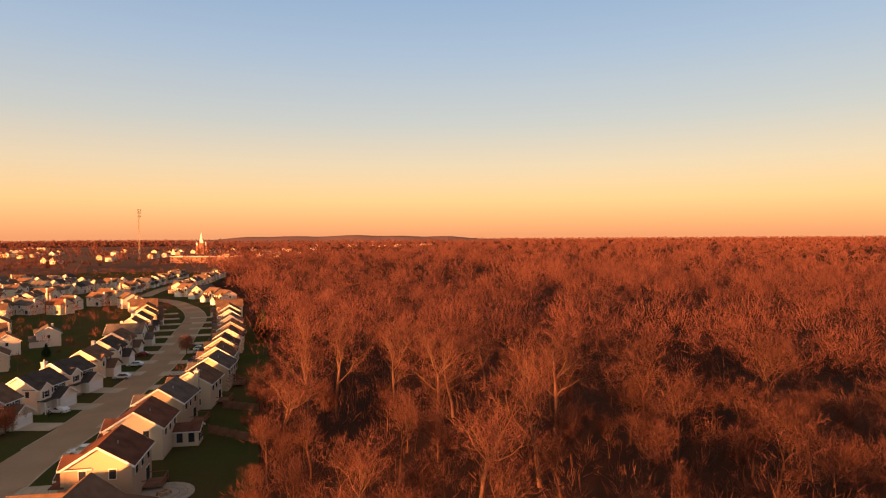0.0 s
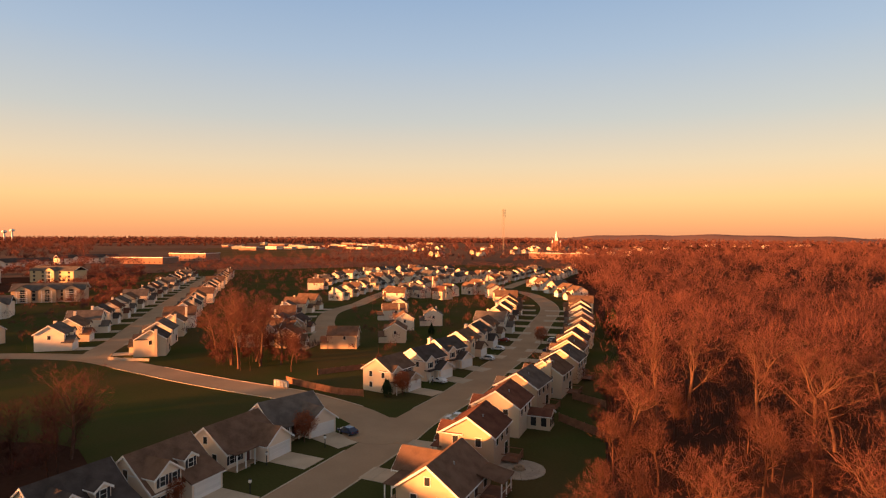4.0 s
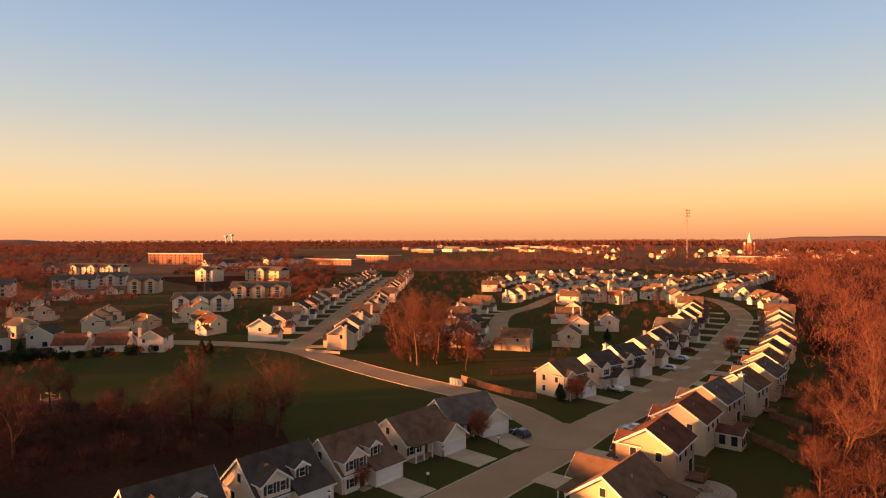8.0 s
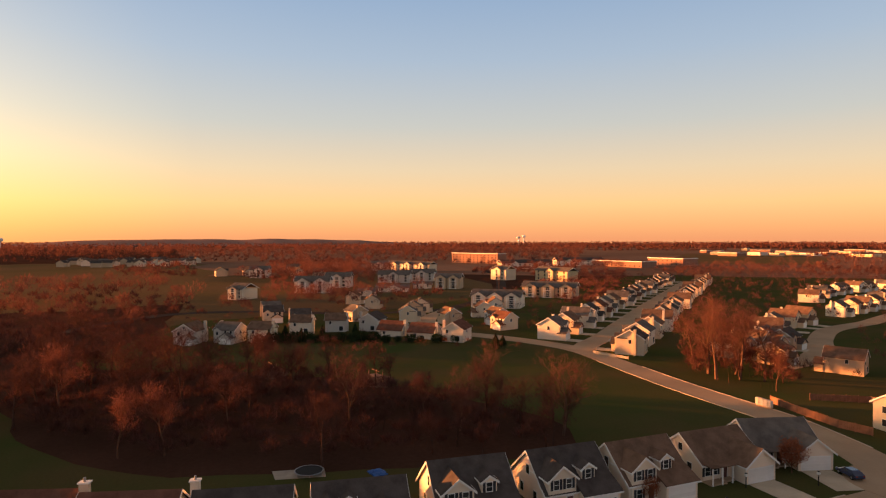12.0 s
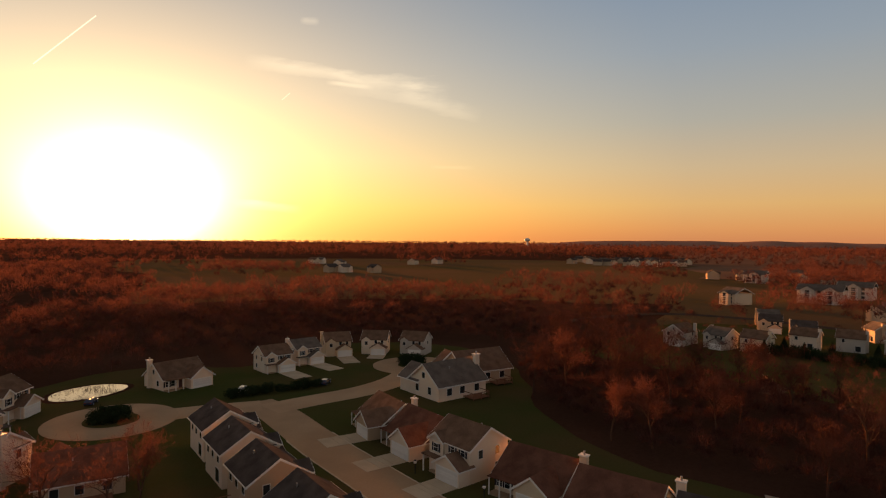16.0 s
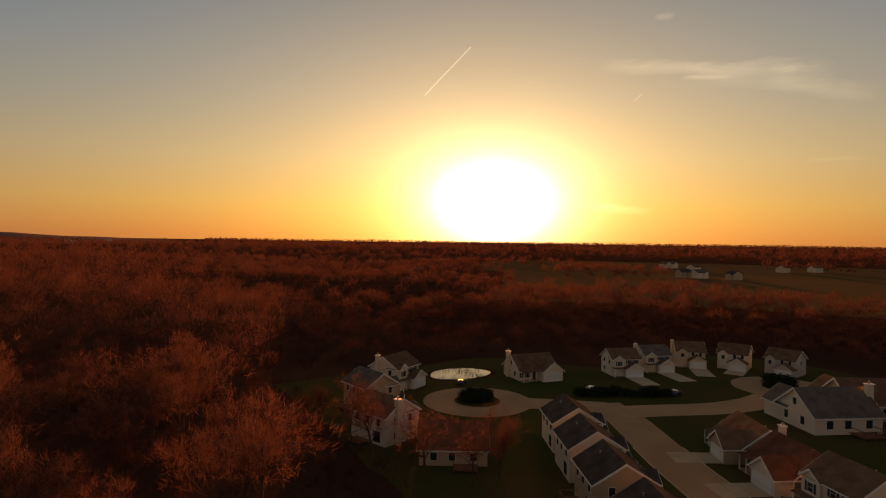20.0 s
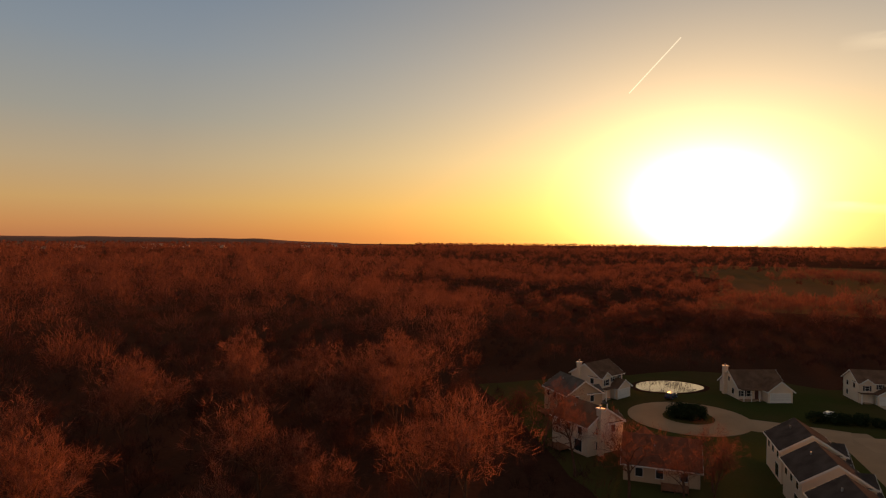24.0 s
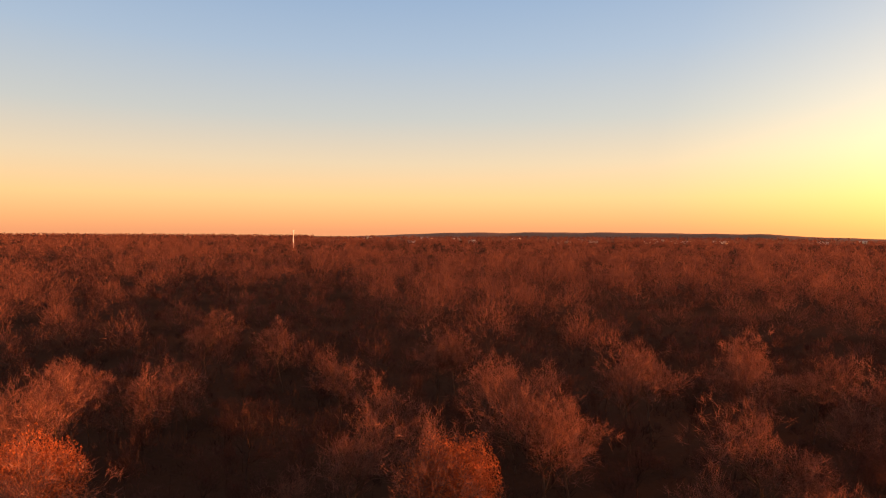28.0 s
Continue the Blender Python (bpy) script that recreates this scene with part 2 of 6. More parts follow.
LAWN = material("lawn_grass", (0.056, 0.070, 0.022), 0.95, var=0.3, scale=0.05, fine=2.5, bump=0.08, colour2=(0.088, 0.070, 0.030), spec=0.0)
LITTER = material("leaf_litter", (0.075, 0.038, 0.026), 0.95, var=0.4, scale=0.03, fine=1.2, bump=0.08, colour2=(0.05, 0.026, 0.018), spec=0.0)
FIELD = material("field", (0.105, 0.082, 0.038), 0.95, var=0.3, scale=0.008, fine=0.4, bump=0.08, colour2=(0.14, 0.09, 0.05), spec=0.0)
WATER = material("water", (0.02, 0.025, 0.03), 0.03, var=0.1, bump=0.02, spec=1.0)
BARK = material("bark", (0.14, 0.074, 0.048), 0.9, var=0.3, scale=0.6, fine=6, bump=0.4, spec=0.0)
TWIG = material("twigs", (0.168, 0.071, 0.056), 1.0, var=0.3, scale=0.25, fine=3, bump=0.0, island=True, spec=0.0, thin=0.3)
# twigs darkened so that low growth looks shaded
SHADED_BRUSH = material("shaded_brush", (0.112, 0.050, 0.040), 1.0, var=0.35, scale=0.25, fine=3, bump=0.0, island=True, spec=0.0, thin=0.14)
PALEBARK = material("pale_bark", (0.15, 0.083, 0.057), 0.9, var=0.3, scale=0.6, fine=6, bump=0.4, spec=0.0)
# darker twig copy: the shade beneath the crowns is in the colour
UNDER_SHADE = material("shaded_under_twigs", (0.125, 0.055, 0.045), 1.0, var=0.35, scale=0.25, fine=3, bump=0.0, island=True, spec=0.0, thin=0.25)
# sapling twigs, darkest copy, coloured for the shaded forest floor
SAPLING_SHADE = material("shaded_sapling_twigs", (0.078, 0.038, 0.031), 1.0, var=0.35, scale=0.25, fine=3, bump=0.0, island=True, spec=0.0, thin=0.06)
# lighter twig copy: sunlight on the round crowns put into the colour
LIT_TWIG = material("sunlit_twigs", (0.222, 0.094, 0.072), 1.0, var=0.35, scale=0.25, fine=3, bump=0.0, island=True, spec=0.0, thin=0.3)
# bark darkened to match, shade put into its colour
SHADED_BARK = material("shaded_bark", (0.09, 0.048, 0.035), 0.95, var=0.3, scale=0.6, fine=6, bump=0.4, spec=0.0)
ASPHALT = material("old_asphalt", (0.075, 0.06, 0.052), 0.95, var=0.2, scale=0.1, fine=3.0, bump=0.15, spec=0.0)
# base colour carries the haze of the distance
HAZE = material("haze_tinted_ridge", (0.30, 0.175, 0.14), 1.0, var=0.2, scale=0.002, fine=0.02, bump=0.0, spec=0.0)
MULCH = material("bark_mulch", (0.15, 0.085, 0.062), 0.95, var=0.35, scale=0.5, fine=8, bump=0.6, spec=0.0)
WOOD = material("fence_wood", (0.27, 0.13, 0.075), 0.85, var=0.3, scale=0.8, fine=9, bump=0.3)
EVERGREEN = material("evergreen", (0.030, 0.048, 0.022), 0.9, var=0.35, scale=0.8, fine=6, bump=0.2, island=True, spec=0.0)
RUSSET = material("russet_leaves", (0.36, 0.125, 0.065), 0.85, var=0.3, scale=0.8, fine=6, bump=0.0, island=True, spec=0.1, thin=0.42)
FARLAND = material("pale_far_stubble", (0.24, 0.145, 0.10), 1.0, var=0.35, scale=0.004, fine=0.05, bump=0.0, spec=0.0)
MAST = material("weathered_steel", (0.20, 0.17, 0.15), 0.7, 0.2, var=0.2)
STEEL = material("galvanised_steel", (0.42, 0.42, 0.43), 0.5, 0.6, var=0.15)
AMBER = material("ambered_leaves", (0.40, 0.115, 0.045), 0.85, var=0.3, scale=0.8, fine=6, bump=0.0, island=True, spec=0.1, thin=0.42)
BUFF = material("buff_render", (0.62, 0.48, 0.28), 0.7, var=0.1, scale=0.2)
PAVER = material("patio_pavers", (0.42, 0.36, 0.29), 0.85, var=0.2, scale=0.6, fine=7)
CARPAINT = [material("car_white", (0.75, 0.75, 0.75), 0.25, var=0.04, bump=0, spec=0.6), material("car_blue", (0.03, 0.045, 0.10), 0.2, var=0.1, bump=0, spec=0.6), material("car_red", (0.25, 0.03, 0.02), 0.25, var=0.1, bump=0, spec=0.6)]
BLUEPLASTIC = material("blue_tarp", (0.03, 0.12, 0.40), 0.5, var=0.15)
TYRE = material("tyre_rubber", (0.02, 0.02, 0.02), 0.8)

# ---- mesh helpers ----


def box(bm, x0, x1, y0, y1, z0, z1):
    v = [bm.verts.new(p) for p in ((x0, y0, z0), (x1, y0, z0), (x1, y1, z0), (x0, y1, z0), (x0, y0, z1), (x1, y0, z1), (x1, y1, z1), (x0, y1, z1))]
    for f in ((3, 2, 1, 0), (4, 5, 6, 7), (0, 1, 5, 4), (1, 2, 6, 5), (2, 3, 7, 6), (3, 0, 4, 7)):
        bm.faces.new([v[i] for i in f])
    return bm


def prism(bm, outline, axis, a, b):
    """Extrude an outline of (s, z) from a to b; axis 'x' or 'y' is the way it runs."""
    def put(s, z, q):
        return (q, s, z) if axis == "x" else (s, q, z)
    lo, hi = [bm.verts.new(put(s, z, a)) for s, z in outline], [bm.verts.new(put(s, z, b)) for s, z in outline]
    n = len(outline)
    for i in range(n):
        j = (i + 1) % n
        bm.faces.new((lo[i], lo[j], hi[j], hi[i]))
    bm.faces.new(lo[::-1])
    bm.faces.new(hi)
    bmesh.ops.recalc_face_normals(bm, faces=bm.faces[:])
    return bm


def mesh_of(bm, name, mat, smooth=False):
    me = bpy.data.meshes.new(name)
    bm.to_mesh(me)
    bm.free()
    me.materials.append(mat)
    if smooth:
        me.shade_smooth()
    return me


def part(name, bm, mat, parent=None, label="", smooth=False):
    ob = new(name, mesh_of(bm, name, mat, smooth))
    if parent is not None:
        ob.parent = parent
    return tagged(ob, label=label)


def raw_mesh(name, verts, tris, mat):
    """A mesh from numpy arrays of corners and triangles."""
    me = bpy.data.meshes.new(name)
    v, f = np.asarray(verts, np.float32), np.asarray(tris, np.int32)
    me.vertices.add(len(v))
    me.vertices.foreach_set("co", v.ravel())
    me.loops.add(f.size)
    me.loops.foreach_set("vertex_index", f.ravel())
    me.polygons.add(len(f))
    me.polygons.foreach_set("loop_start", np.arange(0, f.size, 3, dtype=np.int32))
    me.update(calc_edges=True)
    me.materials.append(mat)
    return me

# ---- ground ----


def sheet(name, pts, z, mat, depth=0.0):
    bm = bmesh.new()
    f = bm.faces.new([bm.verts.new((x, y, z)) for x, y in pts])
    bmesh.ops.recalc_face_normals(bm, faces=[f])
    if f.normal.z < 0:
        bmesh.ops.reverse_faces(bm, faces=[f])
    if depth:
        r = bmesh.ops.extrude_face_region(bm, geom=[f])
        vs = [g for g in r["geom"] if isinstance(g, bmesh.types.BMVert)]
        bmesh.ops.translate(bm, verts=vs, vec=(0, 0, -depth))
        bmesh.ops.recalc_face_normals(bm, faces=bm.faces[:])
    bmesh.ops.triangulate(bm, faces=bm.faces[:])
    return tagged(part(name, bm, mat), kind="structure")


def spline(pts, step=3.0):
    """A smooth line through the points."""
    p = [np.array(q, float) for q in pts]
    p = [2 * p[0] - p[1], *p, 2 * p[-1] - p[-2]]
    out = []
    for a, b, c, d in zip(p, p[1:], p[2:], p[3:]):
        n = max(2, int(np.linalg.norm(c - b) / step))
        for i in range(n):
            t = i / n
            out.append(0.5 * (2 * b + (c - a) * t + (2 * a - 5 * b + 4 * c - d) * t * t + (3 * b - a - 3 * c + d) * t ** 3))
    return out + [p[-2]]


def offset_line(line, d):
    out = []
    for i, q in enumerate(line):
        t = line[min(i + 1, len(line) - 1)] - line[max(i - 1, 0)]
        t = t / np.linalg.norm(t)
        out.append(q + d * np.array((-t[1], t[0])))
    return out


def ribbon(name, line, half, z, mat, depth=0.12, label=""):
    bm = bmesh.new()
    a, b = offset_line(line, half), offset_line(line, -half)
    rows = [[bm.verts.new((*q, zz)) for q, zz in ((l, z - depth), (l, z), (r, z), (r, z - depth))] for l, r in zip(a, b)]
    for p, q in zip(rows, rows[1:]):
        for i in range(3):
            bm.faces.new((p[i], p[i + 1], q[i + 1], q[i]))
    bmesh.ops.recalc_face_normals(bm, faces=bm.faces[:])
    return tagged(part(name, bm, mat), label=label, kind="structure")


def disc(name, x, y, r, z, mat, label=""):
    return tagged(sheet(name, [(x + r * math.cos(a * math.tau / 36), y + r * math.sin(a * math.tau / 36)) for a in range(36)], z, mat, 0.12), label=label)


bm = bmesh.new()
ring = [0, 100, 200, 400, 800, 1600, 3000, 4900]
prev = None
for r in ring[1:]:
    cur = [bm.verts.new((r * math.cos(a * math.tau / 48), r * math.sin(a * math.tau / 48), -0.06)) for a in range(48)]
    for i in range(48):
        j = (i + 1) % 48
        if prev:
            bm.faces.new((prev[i], cur[i], cur[j], prev[j]))
    if not prev:
        bm.faces.new(cur)
    prev = cur
tagged(part("ground", bm, LITTER), label="leaf-strewn forest floor and far brown fields", kind="structure")

LAWN_EDGE = [(-34, -135), (-33, -70), (-22, -40), (-18, 0), (-16, 50), (-23, 73), (-28, 90), (-36, 119), (-52, 180), (-78, 242), (-112, 317), (-150, 385), (-200, 540), (-330, 560),
             (-440, 380), (-480, 330), (-420, 200), (-330, 110), (-280, 50), (-260, -30), (-215, -45), (-180, -52), (-166, -36), (-160, -14), (-146, 14), (-124, 33), (-108, 45), (-95, 48), (-85, 41), (-86, 18), (-91, -14),
             (-110, -38), (-148, -60), (-165, -90), (-150, -118), (-110, -118), (-95, -140)]


EDGE = spline(LAWN_EDGE + LAWN_EDGE[:1], 6.0)[:-1]
LAWN_EDGE = [(float(x + 1.6 * noise.noise((x * 0.09, y * 0.09, 1.0))), float(y + 1.6 * noise.noise((x * 0.09, y * 0.09, 5.0)))) for x, y in EDGE]
sheet("lawn", LAWN_EDGE, 0.0, LAWN)
MAIN = spline([(-88, -91), (-85, -82), (-80.5, -73), (-74.5, -61.5), (-69.5, -50.5), (-64.8, -40), (-58, -24), (-53.5, -6), (-51.5, 14), (-53, 36), (-56, 58), (-58.5, 76), (-61, 88), (-62.7, 104), (-65, 117), (-68.4, 133), (-72.4, 154), (-78.6, 177), (-88.7, 209), (-101, 248), (-117.3, 280), (-138, 309), (-160, 325)])
WEST_END = spline([(-86, -85), (-95, -82), (-106, -78), (-118, -77), (-132, -80)])
SOUTH_END = spline([(-87, -88), (-80, -94), (-73, -99), (-66.5, -104)])
SIDE = spline([(-57, 78), (-64, 82), (-72, 85.5), (-82, 87.5), (-92, 88.5), (-104, 87.5), (-122, 86.5), (-144, 86.5), (-163, 86), (-178, 80), (-195, 68), (-212, 52)])
THIRD = spline([(-163, 86), (-172, 94), (-185, 107), (-208, 127), (-250, 164), (-290, 200), (-345, 250), (-400, 300)])
FOURTH = spline([(-128, 124), (-133, 137), (-143, 153), (-160, 171), (-176, 193), (-186, 222)])
LEFT_ST = spline([(-205, 60), (-225, 55), (-250, 62), (-275, 78)])
for n, (line, half) in enumerate(((MAIN, 3.9), (WEST_END, 3.8), (SOUTH_END, 3.8), (SIDE, 3.7), (THIRD, 3.8), (FOURTH, 3.6), (LEFT_ST, 3.6))):
    ribbon("road", line, half, 0.03 + 0.004 * n, CONCRETE, label="pale sunlit concrete residential street")
disc("road", -135, -82, 11, 0.07, CONCRETE, "round concrete cul-de-sac")
disc("road", -66.5, -103.5, 11, 0.075, CONCRETE, "round concrete cul-de-sac")
tagged(disc("lawn", -66.5, -103.6, 4.6, 0.13, LAWN), label="planted island in the cul-de-sac")
tagged(disc("lawn", -135, -82.6, 4.0, 0.13, LAWN), label="planted island in the cul-de-sac")
disc("road", -62.5, 81, 7.0, 0.065, CONCRETE, "concrete road junction")

for side, y0, y1 in ((-1, -70, 285), (1, -70, 72), (1, 92, 285)):
    run = [q for q in MAIN if y0 < q[1] < y1]
    ribbon("kerb", offset_line(run, side * 4.0), 0.11, 0.085, DRIVE, label="low pale concrete kerb")
for side, x0, x1 in ((1, -150, -72), (-1, -140, -72)):
    run = [q for q in SIDE if x0 < q[0] < x1]
    ribbon("kerb", offset_line(run, side * 3.8), 0.11, 0.085, DRIVE, label="low pale concrete kerb")

# ---- houses ----


LOD = {"fine": True, "rake": True, "far": False}


def add_window(parent, face, u, z, w, h, half, shutters=True):
    """A window on the face 'f', 'b', 'l' or 'r' of a body; u along the wall, half the wall's distance from the middle."""
    def slab(name, du0, du1, z0, z1, out, mat, par, label=""):
        bm = bmesh.new()
        a, b = half - 0.03, half + out
        if face == "f":
            box(bm, du0, du1, -b, -a, z0, z1)
        elif face == "b":
            box(bm, du0, du1, a, b, z0, z1)
        elif face == "l":
            box(bm, -b, -a, du0, du1, z0, z1)
        else:
            box(bm, a, b, du0, du1, z0, z1)
        return part(name, bm, mat, par, label)
    fr = slab("window", u - w / 2 - 0.09, u + w / 2 + 0.09, z - 0.09, z + h + 0.09, 0.06, TRIM, parent)
    if not LOD["fine"]:
        bm = bmesh.new()
        bm.from_mesh(fr.data)
        n0 = len(bm.faces)
        g = half + 0.075
        q0, q1 = u - w / 2, u + w / 2
        {"f": lambda: box(bm, q0, q1, -g, -half, z, z + h), "b": lambda: box(bm, q0, q1, half, g, z, z + h),
         "l": lambda: box(bm, -g, -half, q0, q1, z, z + h), "r": lambda: box(bm, half, g, q0, q1, z, z + h)}[face]()
        bm.faces.ensure_lookup_table()
        for fc in bm.faces[n0:]:
            fc.material_index = 1
        bm.to_mesh(fr.data)
        bm.free()
        fr.data.materials.append(GLASS)
        return
    if face != "f":
        slab("pane", u - w / 2, u + w / 2, z, z + h, 0.075, GLASS, fr)
        return
    for k in (0, 1):
        slab("pane", u - w / 2, u + w / 2, z + k * h / 2 + 0.03, z + (k + 1) * h / 2 - 0.03, 0.075, GLASS, fr)
    if shutters:
        for s in (-1, 1):
            slab("shutter", u + s * (w / 2 + 0.32) - 0.2, u + s * (w / 2 + 0.32) + 0.2, z - 0.05, z + h + 0.05, 0.05, SHUTTER, fr, "dark painted shutter")


def gable_roof(parent, axis, half_span, a, b, eave, pitch, mat, over=0.4, cx=0.0, name="roof", thick=0.22, hip=0.0):
    """A gable roof along the axis from a to b, centred at cx across, with white rake boards and eaves."""
    s = half_span + over
    top, low = eave + half_span * pitch + 0.12, eave - over * pitch + 0.12
    bm = prism(bmesh.new(), [(cx - s, low), (cx, top), (cx + s, low), (cx + s, low - thick), (cx, top - thick), (cx - s, low - thick)], axis, a - over, b + over)
    if hip:
        for v in bm.verts:
            q = v.co.x if axis == "x" else v.co.y
            sv = v.co.y if axis == "x" else v.co.x
            if abs(sv - cx) < 0.01:
                d = hip if q < (a + b) / 2 else -hip
                if axis == "x":
                    v.co.x += d
                else:
                    v.co.y += d
    roof = part(name, bm, mat, parent)
    if not hip and (LOD["fine"] or (name == "roof" and LOD["rake"])):
        for q0, q1 in ((a - over - 0.05, a - over + 0.08), (b + over - 0.08, b + over + 0.05)):
            part("rake_board", prism(bmesh.new(), [(cx - s - 0.04, low - 0.03), (cx, top - 0.02), (cx + s + 0.04, low - 0.03), (cx + s + 0.04, low - 0.36), (cx, top - 0.36), (cx - s - 0.04, low - 0.36)],
                                     axis, q0, q1), TRIM, roof, "white rake board")
    for sgn in (-1, 1) if LOD["fine"] else ():
        bm = bmesh.new()
        e0, e1 = sorted((cx + sgn * (s - 0.02), cx + sgn * (s + 0.1)))
        if axis == "x":
            box(bm, a - over, b + over, e0, e1, low - 0.22, low - 0.06)
        else:
            box(bm, e0, e1, a - over, b + over, low - 0.22, low - 0.06)
        part("gutter", bm, TRIM, roof, "white gutter")
    return roof


def garage_door(parent, u, w, y, h=2.2):
    bm = bmesh.new()
    box(bm, u - w / 2 - 0.12, u + w / 2 + 0.12, y - 0.05, y + 0.05, 0, h + 0.14)
    door = part("garage_door", bm, TRIM, parent, "white sectional garage door")
    for k in range(4 if LOD["fine"] else 0):
        bm = bmesh.new()
        box(bm, u - w / 2, u + w / 2, y - 0.09, y - 0.02, 0.03 + k * h / 4, (k + 1) * h / 4 - 0.02)
        part("panel", bm, GARAGE, door)
    return door


def front_door(parent, u, y, z=0.25):
    if LOD["far"]:
        return
    bm = bmesh.new()
    box(bm, u - 0.6, u + 0.6, y - 0.05, y + 0.05, z, z + 2.2)
    fr = part("door_frame", bm, TRIM, parent)
    if not LOD["fine"]:
        return
    part("door", box(bmesh.new(), u - 0.46, u + 0.46, y - 0.08, y, z, z + 2.05), DOORP, fr, "dark red panelled front door")
    part("step", box(bmesh.new(), u - 0.9, u + 0.9, y - 1.3, y - 0.05, 0, z), CONCRETE, parent, "concrete front step")


def body(parent, w, d, eave, axis, pitch, mat, name="wall", cx=0.0, cy=0.0):
    half = (d if axis == "x" else w) / 2
    c = cy if axis == "x" else cx
    a, b = (cx - w / 2, cx + w / 2) if axis == "x" else (cy - d / 2, cy + d / 2)
    return part(name, prism(bmesh.new(), [(c - half, -0.3), (c - half, eave), (c, eave + half * pitch - 0.03), (c + half, eave), (c + half, -0.3)], axis, a, b), mat, parent)


def chimney(parent, x, y, top, mat):
    ch = part("chimney", box(bmesh.new(), x - 0.55, x + 0.55, y - 0.4, y + 0.4, 0, top), mat, parent, "boxed-in chimney")
    if not LOD["fine"]:
        return
    part("cap", box(bmesh.new(), x - 0.68, x + 0.68, y - 0.53, y + 0.53, top, top + 0.16), TRIM, ch)
    bm = bmesh.new()
    bmesh.ops.create_cone(bm, cap_ends=True, segments=10, radius1=0.16, radius2=0.16, depth=0.5, matrix=Matrix.Translation((x, y, top + 0.4)))
    part("flue", bm, STEEL, ch)


def deck(parent, u, y, w, out, z=0.5):
    """A timber deck behind the house, with posts and a rail."""
    dk = part("deck", box(bmesh.new(), u - w / 2, u + w / 2, y, y + out, z - 0.12, z), WOOD, parent, "brown timber deck")
    for s in (-1, 0, 1):
        part("post", box(bmesh.new(), u + s * (w / 2 - 0.06) - 0.05, u + s * (w / 2 - 0.06) + 0.05, y + out - 0.1, y + out, -0.05, z + 0.95), WOOD, dk)
    bm = bmesh.new()
    box(bm, u - w / 2, u + w / 2, y + out - 0.09, y + out - 0.02, z + 0.86, z + 0.98)
    for s in (-1, 1):
        box(bm, u + s * w / 2 - 0.04, u + s * w / 2 + 0.04, y, y + out - 0.1, z + 0.86, z + 0.98)
    for k in range(12):
        q = u - w / 2 + (k + 0.5) * w / 12
        box(bm, q - 0.025, q + 0.025, y + out - 0.08, y + out - 0.03, z, z + 0.87)
    part("railing", bm, WOOD, dk)


def roof_pipes(parent, spots, top, pitch):
    """Small vent pipes through the back slope of the roof."""
    bm = bmesh.new()
    for x, y in spots:
        z = top - y * pitch
        box(bm, x - 0.09, x + 0.09, y - 0.09, y + 0.09, z - 0.2, z + 0.55)
    part("vent_pipe", bm, STEEL, parent, "small metal roof vent")


